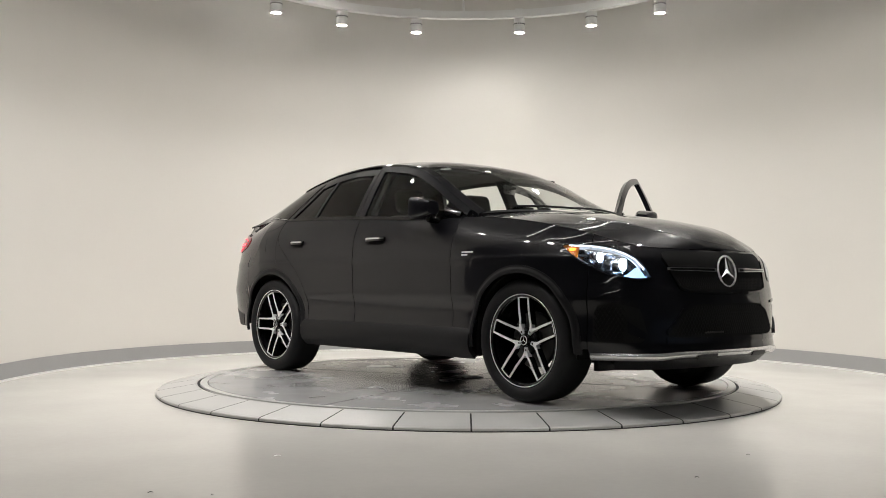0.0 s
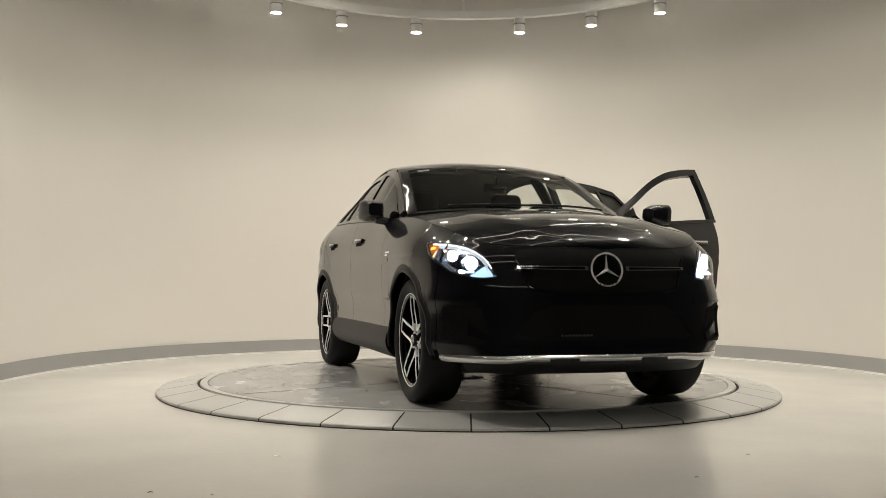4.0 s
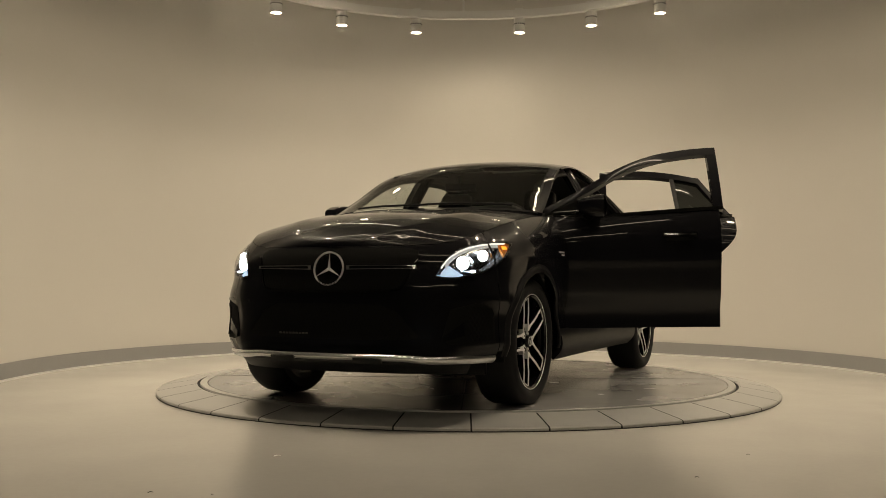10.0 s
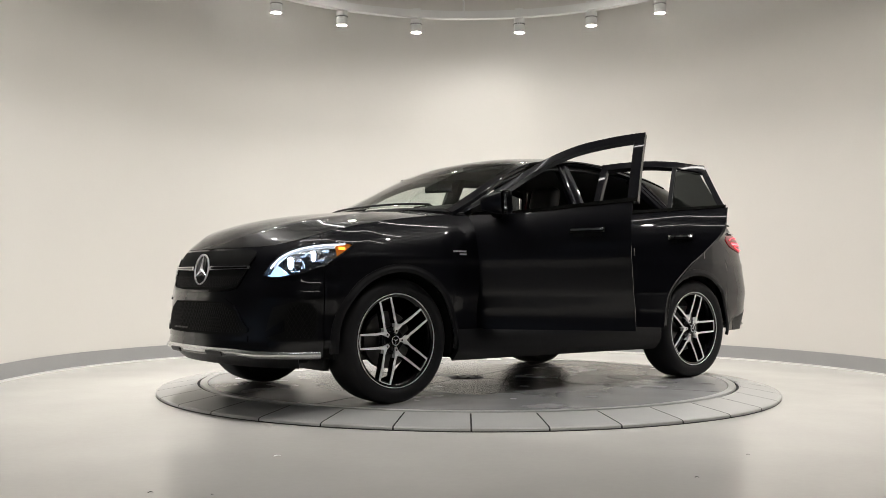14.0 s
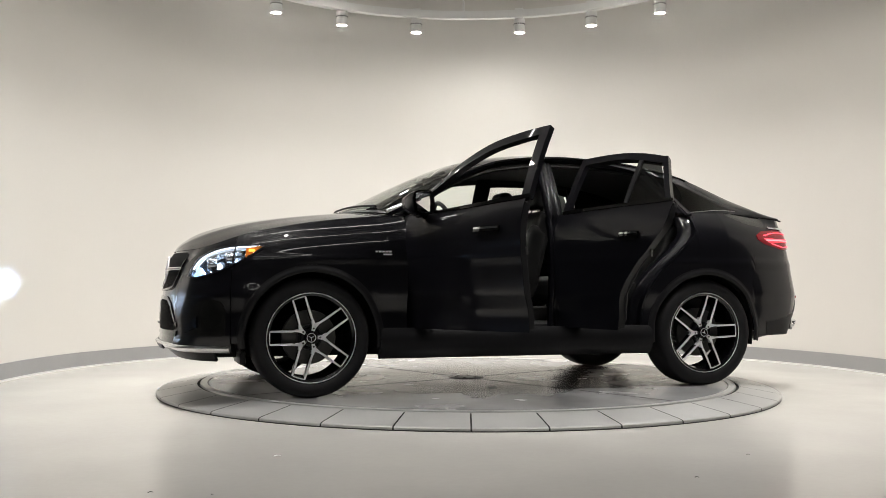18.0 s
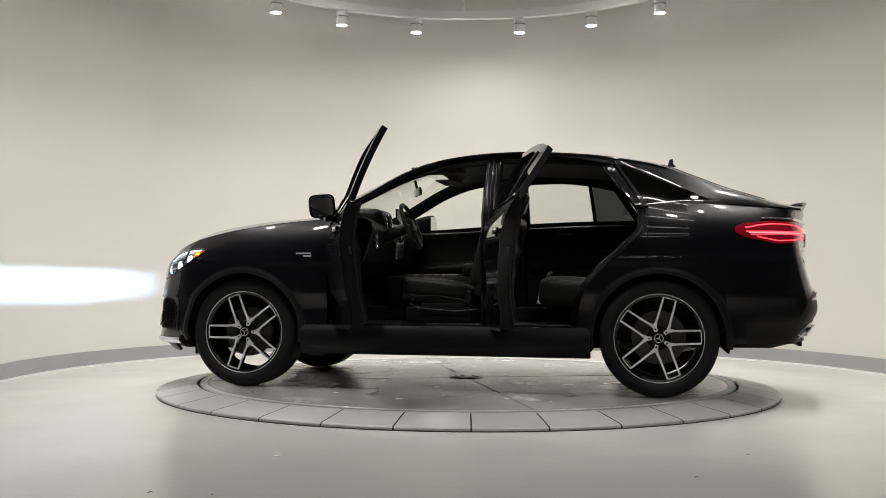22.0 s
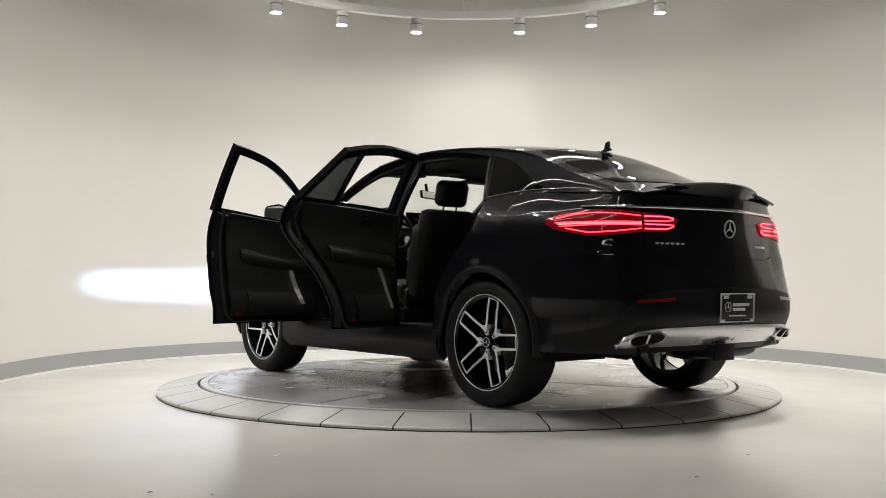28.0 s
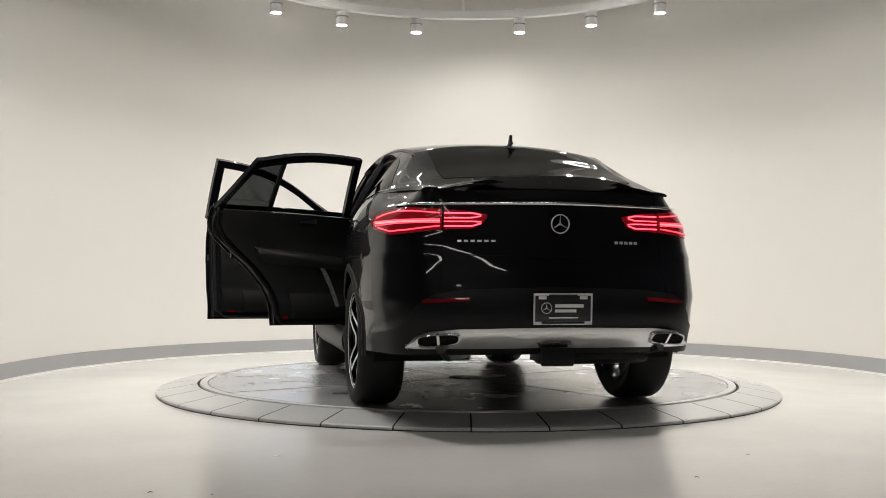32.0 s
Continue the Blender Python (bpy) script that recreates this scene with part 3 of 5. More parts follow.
TAIL_COLS = tail_columns()


def tail_flank(a, b):
    """Quarter panel: from the door's rear edge round the corner to the tailgate."""
    u = float(np.interp(a * (len(TAIL_COLS) - 1), range(len(TAIL_COLS)), TAIL_COLS))
    low, hi = tail_span(u)
    return skin(u, low + (hi - low) * b)


def line(table):
    """A function through straight pieces."""
    xs, ys = [r[0] for r in table], [r[1] for r in table]
    return lambda x: float(np.interp(x, xs, ys))


HEAD_LO = line([(0.112, 0.780), (0.122, 0.771), (0.132, 0.772), (0.157, 0.803), (0.180, 0.868), (0.194, 0.922), (0.207, 0.978)])
HEAD_HI = line([(0.112, 0.790), (0.118, 0.855), (0.127, 0.912), (0.138, 0.945), (0.150, 0.968), (0.165, 0.984), (0.179, 0.993), (0.199, 0.998), (0.207, 0.984)])


nose_shift = line([(0.0, 0.0), (0.06, 0.0088), (0.098, 0.0092), (0.112, 0.0068), (0.25, 0.0066), (0.30, 0.0)])


def nose_u(u):
    """Places of the lamps and grille along the girth, drawn in towards the middle of the nose."""
    return u - nose_shift(u) if u < 0.3 else u


def in_lamp(u, z):
    u += 0.0068
    return 0.1135 < u < 0.2055 and HEAD_LO(u) + 0.006 < z < HEAD_HI(u) - 0.006


def body_shell():
    V = Vector
    for side in (1, -1):
        def put(name, f, nu, nv, mat, thick=0.012, label="", parent=CAR, skip=None):
            bm = bmesh.new()
            if side > 0:
                sheet(bm, f, nu, nv, thick, skip)
            else:
                sheet(bm, lambda a, b: mul(f(1 - a, b), (1, -1, 1)), nu, nv, thick, skip)
            return part(name, bm, mat, parent, label)
        put("fender", nose_flank, 120, 60, PAINT, 0.012, "", CAR, lambda a, b: (lambda q: q.x > 1.6 and in_lamp(u_of_x(1.965 + (FRONT_EDGE + 0.004 - 1.965) * (a if side > 0 else 1 - a)), q.z))(nose_flank(a if side > 0 else 1 - a, b)))
        put("quarter_panel", tail_flank, len(TAIL_COLS) - 1, 40, PAINT)
        put("sill", lambda a, b: skin(u_of_x(1.01 - 2.02 * a), 0.245 + 0.205 * b, 0.026 * math.sin(math.pi * min(1.0, 0.12 + 0.88 * b)) ** 0.8), 60, 14, TRIM, 0.03)
        # fixed body round the doors
        put("roof_side", lambda a, b: flank(0.87 - 2.03 * a, (door_top(0.87 - 2.03 * a) + 0.006) * (1 - b) + b), 60, 4, PAINT, 0.03)
        put("roof_side_trim", lambda a, b: flank(0.84 - 1.99 * a, 0.86 * (1 - b) + 0.99 * b) - V((0, 0.05, 0.012)), 50, 4, LEATHER, 0.02)
        put("centre_pillar", lambda a, b: (skin(u_of_x(-0.255 - 0.12 * a), 0.45 + 0.78 * b * 2) - V((0, 0.095 - 0.03 * math.sin(math.pi * a) - 0.012 * math.sin(5 * math.pi * a), 0)) if b < 0.5 else flank(-0.255 - 0.12 * a, 0.98 * (2 * b - 1)) - V((0, 0.065 - 0.03 * math.sin(math.pi * a) - 0.012 * math.sin(5 * math.pi * a), 0))), 20, 40, PAINT, 0.05)
        put("front_jamb", lambda a, b: skin(u_of_x(0.83), 0.45 + 0.75 * b) - V((0.0, 0.02 + 0.14 * a, 0)), 6, 20, PAINT, 0.03)
        put("rear_jamb", lambda a, b: (lambda z: skin(u_of_x(rear_edge(z) - 0.012 + 0.055 * ease((a - 0.35) / 0.3)), z) - V((0, 0.004 + 0.15 * a, 0)))(0.45 + 0.80 * b), 12, 30, PAINT, 0.02)
        put("rear_jamb", lambda a, b: flank(-1.362 + 0.215 * b + 0.045 * ease((a - 0.35) / 0.3), 0.02 + 0.82 * b) - V((0, 0.004 + 0.08 * a, 0)), 8, 14, PAINT, 0.02)
        put("sill_step", lambda a, b: V((0.82 - 1.76 * a, 0.945 - 0.16 * b, 0.447 + 0.012 * math.sin(math.pi * b))), 20, 6, PAINT, 0.03)
        for x0, x1 in ((0.54, 0.11), (-0.45, -0.68)):
            put("scuff_plate", lambda a, b: V((x0 + (x1 - x0) * a, 0.905 - 0.035 * b, 0.4625 + 0.003 * math.sin(math.pi * b))), 8, 3, CHROME, 0.003, "brushed metal scuff plate")
        # side of the tail above the belt, up to the roof edge
        put("rear_pillar", lambda a, b: flank((-1.362 + 0.215 * b) * (1 - a) - 2.30 * a, b), 40, 16, PAINT)
        # trim band over each wheel
        for xc in (AXLE, -AXLE):
            def band(a, b, xc=xc):
                ang = radians(-8 + 196 * a)
                r = ARCH_R - 0.012 + 0.05 * b
                x, z = xc + r * math.cos(ang), HUB_Z + r * math.sin(ang)
                z = max(z, 0.30)
                return skin(u_of_x(x), z, 0.010 * math.sin(math.pi * min(1, b * 1.2 + 0.1)) + 0.003)
            put("wheel_arch_trim", lambda a, b, band=band: band(a, b), 60, 6, TRIM, 0.02)
            bm = bmesh.new()
            sheet(bm, lambda a, b, xc=xc: V((xc + (ARCH_R + 0.01) * math.cos(radians(-12 + 204 * a)), side * (0.40 + 0.52 * b), HUB_Z + (ARCH_R + 0.01) * math.sin(radians(-12 + 204 * a)))), 24, 2, 0.01)
            part("arch_liner", bm, CAVITY, CAR)
            bm = bmesh.new()
            box(bm, (xc - 0.45, min(0.40 * side, 0.43 * side), 0.40), (xc + 0.45, max(0.40 * side, 0.43 * side), 0.88), 0.004)
            part("inner_arch", bm, CAVITY, CAR)
    # nose and tail go right round
    def around(f):
        return lambda a, b: f(1 - 2 * a, b) if a <= 0.5 else mul(f(2 * a - 1, b), (1, -1, 1))
    u0, u1 = u_of_x(1.97), TAIL_U + 0.0006
    def nose(k, b):
        u = u0 * k
        x = plan(u)[0]
        low = 0.30 + 0.03 * k * 0
        low = arch(x, low) if x < AXLE + ARCH_R else low
        return skin(u, low + (z_top(x) - low) * b)
    bm = bmesh.new()
    sheet(bm, lambda a, b: around(nose)(1 - a, b), 180, 64, 0.012, lambda a, b: in_lamp(u0 * abs(1 - 2 * a), nose(abs(1 - 2 * a), b).z))
    part("front_bumper", bm, PAINT, CAR)
    def tail(k, b):
        u = 1 - (1 - u1) * k
        x = plan(u)[0]
        return skin(u, 0.36 + (z_top(x) - 0.36) * b)
    bm = bmesh.new()
    sheet(bm, lambda a, b: around(tail)(a, b), 120, 26, 0.012)
    part("tailgate", bm, PAINT, CAR)
    # bonnet: rows from the middle line to the wing edge
    mid = curve([(0.0, 2.268, 0.952), (0.04, 2.258, 0.982), (0.10, 2.210, 1.028), (0.2, 2.10, 1.094), (0.35, 1.88, 1.160), (0.55, 1.60, 1.207), (0.78, 1.25, 1.246), (1.0, 0.97, 1.275)])
    ub = u_of_x(0.86)
    def bonnet(k, w):
        x, z = mid(w)
        c = V((x, 0, z))
        u = ub * w**0.75
        e = skin(u, z_top(plan(u)[0]) + 0.001)
        q = c.lerp(e, k)
        lift = (k - k**2.6) * (c.z - e.z) * 0.75
        dome = 0.008 * math.exp(-((k - 0.62) / 0.10) ** 2) * math.sin(math.pi * min(1, w * 1.15))
        q.z += lift + dome
        q.z += 0.002
        return q
    bm = bmesh.new()
    sheet(bm, lambda a, b: around(bonnet)(b, a), 60, 60, 0.012)
    bmesh.ops.reverse_faces(bm, faces=bm.faces)
    part("bonnet", bm, PAINT, CAR)
    # windscreen, roof, rear glass, deck
    def between(xa, xb, bow_a, bow_b, tl=1.0, out=0.0):
        def f(a, b):
            t = (1 - 2 * b) * tl
            x0, x1 = xa + bow_a * (1 - t * t), xb + bow_b * (1 - t * t)
            return top(x0 + (x1 - x0) * a, t, out)
        return f
    whole("windscreen", between(0.90, 0.17, 0.19, 0.06, 0.93, 0.004), 30, 30, CLEAR, CAR, 0.0)
    whole("roof", between(0.165, -1.44, 0.06, -0.03), 60, 30, PAINT, CAR, 0.02)
    whole("rear_window", between(-1.47, -2.12, -0.03, -0.12, 0.86, 0.003), 30, 30, TINTED, CAR, 0.0)
    whole("boot_lid", between(-2.13, -2.40, -0.11, -0.08), 14, 40, PAINT, CAR, 0.012)
    for s in (1, -1):
        bm = bmesh.new()
        sheet(bm, lambda a, b: top(0.93 - 0.78 * a, s * (1 - 0.09 * b if s > 0 else 0.91 + 0.09 * b)), 30, 3, 0.03)
        part("windscreen_pillar", bm, PAINT, CAR)
        bm = bmesh.new()
        sheet(bm, lambda a, b: top(-1.42 - 0.9 * a, s * (1 - 0.15 * b if s > 0 else 0.85 + 0.15 * b)), 30, 3, 0.03)
        part("rear_window_pillar", bm, PAINT, CAR)
    # floor of the car
    bm = bmesh.new()
    box(bm, (-2.1, -0.60, 0.36), (-0.9, 0.60, 0.46), 0.03)
    box(bm, (-1.0, -0.62, 0.25), (2.1, 0.62, 0.40), 0.03)
    box(bm, (-1.0, -0.88, 0.26), (1.0, 0.88, 0.42), 0.03)
    part("underbody", bm, CAVITY, CAR)


def door_skin(rear, out=0.0):
    def f(a, b):
        if not rear:
            zs = 0.44
            x0, x1 = FRONT_EDGE, MID_EDGE
            x = x0 + (x1 - x0) * a
            z = zs + (z_top(x) - zs) * b
        else:
            z = 0.44 + (1.26 - 0.44) * b
            x0 = MID_EDGE - 0.006
            for _ in range(3):
                x = x0 + (rear_edge(z) - x0) * a
                z = 0.44 + (z_top(x) - 0.44) * b
        return skin(u_of_x(x), z, out)
    return f




def door(side, rear, swing, lift, lean):
    """A door with its frame, glass and handle, hung on its front edge."""
    hinge = Vector(((0.80 if not rear else -0.36), 0.89 * side, 1.12))
    place = Matrix.Translation(hinge + (Vector((0.007, -0.021, 0.006)) if swing and not rear else Vector())) @ pose(0, 0, 0, -lean * side, lift, -swing * side)
    name = "rear_door" if rear else "front_door"

    def put(nm, f, nu, nv, mat, thick, parent, label=""):
        bm = bmesh.new()
        g = f if side > 0 else (lambda a, b: mul(f(1 - a, b), (1, -1, 1)))
        sheet(bm, lambda a, b: g(a, b) - hinge, nu, nv, thick)
        return part(nm, bm, mat, parent, label)

    d = put(name, door_skin(rear), 40, 30, PAINT, 0.006, CAR, "open door, black painted" if swing else "")
    d.matrix_basis = place
    # inner lining, armrest, pocket, inside handle, warning lamp, weather seal
    def inside(a, b, depth):
        return door_skin(rear)(a, b) - Vector((0, depth, 0))
    put("door_core", lambda a, b: inside(0.022 + 0.956 * a, 0.02 + 0.97 * b, 0.007), 30, 24, TRIM, 0.067, d)
    put("door_lining", lambda a, b: inside(0.05 + 0.88 * a, 0.06 + 0.92 * b, 0.078 + 0.022 * math.sin(math.pi * b) + 0.012 * math.sin(math.pi * a)), 30, 24, LEATHER, 0.02, d, "black door lining")
    put("armrest", lambda a, b: inside(0.12 + 0.70 * a, 0.50 + 0.06 * a + 0.09 * b, 0.105 + 0.040 * math.sin(math.pi * b) * math.sin(math.pi * (0.08 + 0.84 * a)) ** 0.6), 24, 10, LEATHER, 0.03, d, "padded armrest")
    put("door_pocket", lambda a, b: inside(0.18 + 0.60 * a, 0.07 + 0.20 * b, 0.096 + 0.022 * math.sin(math.pi * min(1, 0.25 + 0.5 * b)) * math.sin(math.pi * (0.1 + 0.8 * a)) ** 0.5), 20, 8, LEATHER, 0.02, d)
    put("door_pull", lambda a, b: inside(0.22 + 0.05 * a + 0.10 * b, 0.16 + 0.40 * b, 0.125), 3, 14, SILVER, 0.02, d, "slanted grey grab trim")
    put("inside_handle", lambda a, b: inside(0.30 + 0.12 * a, 0.90 + 0.035 * b * (1 - 0.6 * a), 0.132), 8, 3, CHROME, 0.012, d, "chrome inside handle")
    put("warning_lamp", lambda a, b: inside(0.84 + 0.05 * a, 0.06 + 0.02 * b, 0.105), 2, 2, RED_LENS, 0.006, d, "small red reflector")
    bm = bmesh.new()
    loop = [inside(a, b, 0.08) for a, b in [(0.02, 0.98), (0.02, 0.6), (0.02, 0.2), (0.03, 0.03), (0.3, 0.02), (0.6, 0.02), (0.9, 0.02), (0.965, 0.08), (0.965, 0.3), (0.965, 0.5), (0.965, 0.7), (0.965, 0.85), (0.965, 0.98)]]
    tube(bm, [mul(q, (1, side, 1)) - hinge for q in loop], 0.011, 6)
    part("weather_seal", bm, RUBBER, d)
    bm = bmesh.new()
    q = mul(door_skin(rear)(1.0, 0.62), (1, side, 1)) - hinge
    box(bm, q + Vector((-0.003, -0.055 * side - 0.008, -0.03)), q + Vector((0.003, -0.055 * side + 0.008, 0.015)), 0.001)
    part("latch", bm, DISC_BRAKE, d)
    # outside handle with its bright strip and recess
    hx0, hx1 = (0.075, -0.155) if not rear else (-0.985, -1.165)
    put("handle_recess", lambda a, b: skin(u_of_x(hx0 - 0.02 + (hx1 - hx0 + 0.04) * a), 1.03 + 0.045 * b * (1 - 0.3 * a), 0.0025), 10, 4, CAVITY, 0.001, d)
    put("door_handle", lambda a, b: skin(u_of_x(hx0 + (hx1 - hx0) * a), 1.055 + 0.030 * b, 0.008 + 0.024 * math.sin(math.pi * min(1.0, max(0.0, 0.02 + 0.96 * a))) ** 0.5), 20, 4, GLOSS_TRIM, 0.014, d)
    put("handle_strip", lambda a, b: skin(u_of_x(hx0 + (hx1 - hx0) * (0.03 + 0.94 * a)), 1.070 + 0.012 * b, 0.010 + 0.024 * math.sin(math.pi * (0.05 + 0.90 * a)) ** 0.5), 20, 3, CHROME, 0.004, d, "chrome strip on the handle")
    xa, xb = (0.86, MID_EDGE - 0.03) if not rear else (MID_EDGE - 0.036, -1.362)
    def width(x):
        return (Vector((x, *rail(x))) - belt(x)).length
    lean = 0.225 if rear else 0.0
    def top_edge(x):
        return door_top(x) - (0.055 * ease((x + 0.80) / 0.45) if rear else 0.0)

    def frame_top(a, b):
        x = xa + (xb + lean - xa) * a
        k = 0.058 / max(width(x), 0.06)
        hi = top_edge(x)
        return flank(x, max(0.0, hi - k) * (1 - b) + hi * b, 0.004)
    put("window_frame", frame_top, 40, 4, PAINT, 0.04, d)
    def stile(x0, x1, slant=0.0):
        return lambda a, b: flank(x0 + slant * b + (x1 - x0) * a, top_edge(x0 + slant) * b, 0.003)
    if not rear:
        put("window_frame", stile(xb + 0.065, xb), 4, 16, PAINT, 0.04, d)
        glass_a, glass_b = 0.74, xb + 0.065
    else:
        put("window_frame", stile(xa, xa - 0.05), 4, 16, PAINT, 0.04, d)
        put("window_frame", stile(xb + 0.045, xb, lean), 4, 16, PAINT, 0.04, d)
        put("window_divider", stile(-0.945, -0.975, 0.04), 3, 16, TRIM, 0.02, d)
        glass_a, glass_b = xa - 0.05, xb + 0.045
    put("belt_trim", lambda a, b: flank(xa - (0.06 if not rear else 0) + (xb - xa + (0.06 if not rear else 0)) * a, 0.0 + 0.05 * b, 0.006), 40, 2, GLOSS_TRIM, 0.012, d)
    if not swing or rear:
        def pane(a, b):
            x = glass_a + (glass_b - glass_a) * a
            k = 0.05 / max(width(x), 0.06)
            lo, hi = 0.04, max(0.05, door_top(x) - k)
            if rear:
                x += 0.20 * b * a
            return flank(x, lo + (hi - lo) * b, -0.006)
        if not rear:
            put("window_pane", pane, 30, 12, CLEAR, 0.0, d)
        else:
            if not swing:
                put("window_pane", lambda a, b: flank(glass_a + (-0.955 - glass_a) * a + 0.035 * a * b, 0.04 + (door_top(-0.8) - 0.17) * b, -0.006), 24, 12, SIDE_GLASS, 0.0, d)
            put("window_pane", lambda a, b: flank(-0.972 + (-1.315 + 0.972) * a + (0.03 + 0.19 * a) * b, 0.04 + 0.72 * b, -0.006), 8, 8, TINTED, 0.0, d)
    if not rear:
        mirror(d, put, hinge, side)
    return d


def mirror(d, put, hinge, side):
    """The outside mirror on the front door."""
    c = Vector((0.565, 0.988 * side, 1.268)) - hinge
    bm = bmesh.new()
    rows = []
    for i in range(13):
        s = i / 12
        r = (0.35 + 0.65 * math.sin(math.pi * (0.12 + 0.38 * s)) ** 1.2)
        row = []
        for k in range(28):
            a = 2 * math.pi * k / 28
            ca, sa = math.cos(a), math.sin(a)
            yy = 0.090 * abs(ca) ** 0.45 * (1 if ca > 0 else -1) * r
            zz = 0.080 * abs(sa) ** 0.5 * (1 if sa > 0 else -1) * r
            row.append(bm.verts.new(c + Vector((0.085 - 0.165 * s, yy, zz))))
        rows.append(row)
    for a, b in zip(rows, rows[1:]):
        for k in range(28):
            bm.faces.new((a[k], b[k], b[(k + 1) % 28], a[(k + 1) % 28]))
    bm.faces.new(rows[0])
    bmesh.ops.recalc_face_normals(bm, faces=bm.faces)
    m = part("door_mirror", bm, PAINT, d)
    bm = bmesh.new()
    ring = [bm.verts.new(v) for v in [c + Vector((-0.078 - 0.018 * side * math.cos(a), 0.081 * abs(math.cos(a)) ** 0.4 * (1 if math.cos(a) > 0 else -1), 0.069 * abs(math.sin(a)) ** 0.45 * (1 if math.sin(a) > 0 else -1))) for a in np.linspace(0, 2 * math.pi, 28, endpoint=False)]]
    bm.faces.new(ring[::-1])
    part("mirror_glass", bm, MIRROR, m, "mirror glass", smooth=False)
    bm = bmesh.new()
    lo = c + Vector((0.0, -0.02 * side, -0.066))
    tube(bm, [lo + Vector((0.01, 0, 0)), lo + Vector((0.02, -0.06 * side, -0.012)), lo + Vector((0.05, -0.13 * side, -0.03))], [0.032, 0.028, 0.03], 10)
    part("mirror_foot", bm, GLOSS_TRIM, m)
    put("mirror_sail", lambda a, b: flank(0.80 - 0.17 * a, 0.10 + (0.62 - 0.25 * (1 - a)) * b * 0.9, 0.008), 8, 6, GLOSS_TRIM, 0.02, d)


body_shell()
for s in (1, -1):
    for back in (False, True):
        door(s, back, (66.3 if not back else 72.7) if s > 0 else 0.0, (0.75 if not back else 0.3) if s > 0 else 0.0, (5.5 if not back else 1.7) if s > 0 else 0.0)


# ---- wheels ----
def wheel_meshes():
    """The meshes of one wheel, its axle along y with the face towards +y, shared by all four."""
    out = {}
    bm = bmesh.new()
    # tyre: (radius, across) profile
    prof = [(0.292, 0.115), (0.304, 0.126), (0.330, 0.140), (0.358, 0.137), (0.376, 0.124), (0.386, 0.105), (0.3895, 0.06), (0.390, 0.0), (0.3895, -0.06), (0.386, -0.105), (0.376, -0.124), (0.350, -0.140), (0.30, -0.128), (0.284, -0.115)]
    lathe(bm, prof, 72, pose(0, 0, 0, -90, 0, 0))
    out["tyre"] = (bm, RUBBER)
    bm = bmesh.new()
    lathe(bm, [(0.262, 0.112), (0.270, 0.119), (0.283, 0.121), (0.287, 0.116), (0.285, 0.10), (0.262, 0.09), (0.25, 0.02), (0.25, -0.12), (0.284, -0.12)], 72, pose(0, 0, 0, -90, 0, 0))
    out["barrel"] = (bm, RIM_BLACK)
    bm = bmesh.new()
    lathe(bm, [(0.2775, 0.1195), (0.279, 0.1225), (0.2815, 0.1225), (0.283, 0.121)], 72, pose(0, 0, 0, -90, 0, 0))
    out["rim_edge"] = (bm, RIM_CUT)
    bm = bmesh.new()
    lathe(bm, [(0.001, 0.02), (0.175, 0.02), (0.178, 0.015), (0.178, -0.01), (0.001, -0.01)], 48, pose(0, 0, 0, -90, 0, 0))
    lathe(bm, [(0.001, 0.045), (0.08, 0.045), (0.085, 0.02)], 32, pose(0, 0, 0, -90, 0, 0))
    out["brake_disc"] = (bm, DISC_BRAKE)
    return out


def spoke_meshes():
    """A broad dark spoke with bright cut edges, and the bright fork between two spokes at the hub."""
    def dish(r):
        return 0.088 + 0.024 * ease((r - 0.05) / 0.2)

    def slab(bm, outline, lo, hi):
        a = [bm.verts.new((r, dish(r) + lo, w)) for r, w in outline]
        b = [bm.verts.new((r, dish(r) + hi, w)) for r, w in outline]
        n = len(outline)
        bm.faces.new(a)
        bm.faces.new(b[::-1])
        for k in range(n):
            bm.faces.new((a[k], b[k], b[(k + 1) % n], a[(k + 1) % n]))

    # two arms, open between them, closed by a bar at the rim
    inner, outer = [(0.097, 0.0362), (0.125, 0.0328), (0.18, 0.0330), (0.268, 0.0335)], [(0.095, 0.0512), (0.125, 0.0496), (0.18, 0.0490), (0.268, 0.0470)]
    dark = bmesh.new()
    for e in (1, -1):
        slab(dark, [(r, w * e) for r, w in outer] + [(r, w * e) for r, w in inner[::-1]], -0.045, -0.002)
    slab(dark, [(0.250, -0.036), (0.268, -0.036), (0.268, 0.036), (0.250, 0.036)], -0.045, -0.002)
    slab(dark, [(0.030, -0.030), (0.030, 0.030), (0.075, 0.046), (0.075, -0.046)], -0.055, -0.018)
    bright = bmesh.new()
    for e in (1, -1):
        slab(bright, [(r, (w - 0.0012) * e) for r, w in outer] + [(r, (w + 0.0012) * e) for r, w in inner[::-1]], -0.003, 0.002)
    slab(bright, [(0.257, -0.036), (0.269, -0.036), (0.270, 0.0), (0.269, 0.036), (0.257, 0.036), (0.258, 0.0)], -0.003, 0.002)
    fork = bmesh.new()
    slab(fork, [(0.044, -0.010), (0.044, 0.010), (0.072, 0.0135), (0.088, 0.0215), (0.1005, 0.0282), (0.108, 0.0145), (0.096, 0.005), (0.093, 0.0), (0.096, -0.005), (0.108, -0.0145), (0.1005, -0.0282), (0.088, -0.0215), (0.072, -0.0135)], -0.03, 0.0016)
    for bm in (dark, bright, fork):
        bmesh.ops.recalc_face_normals(bm, faces=bm.faces)
    return dark, bright, fork


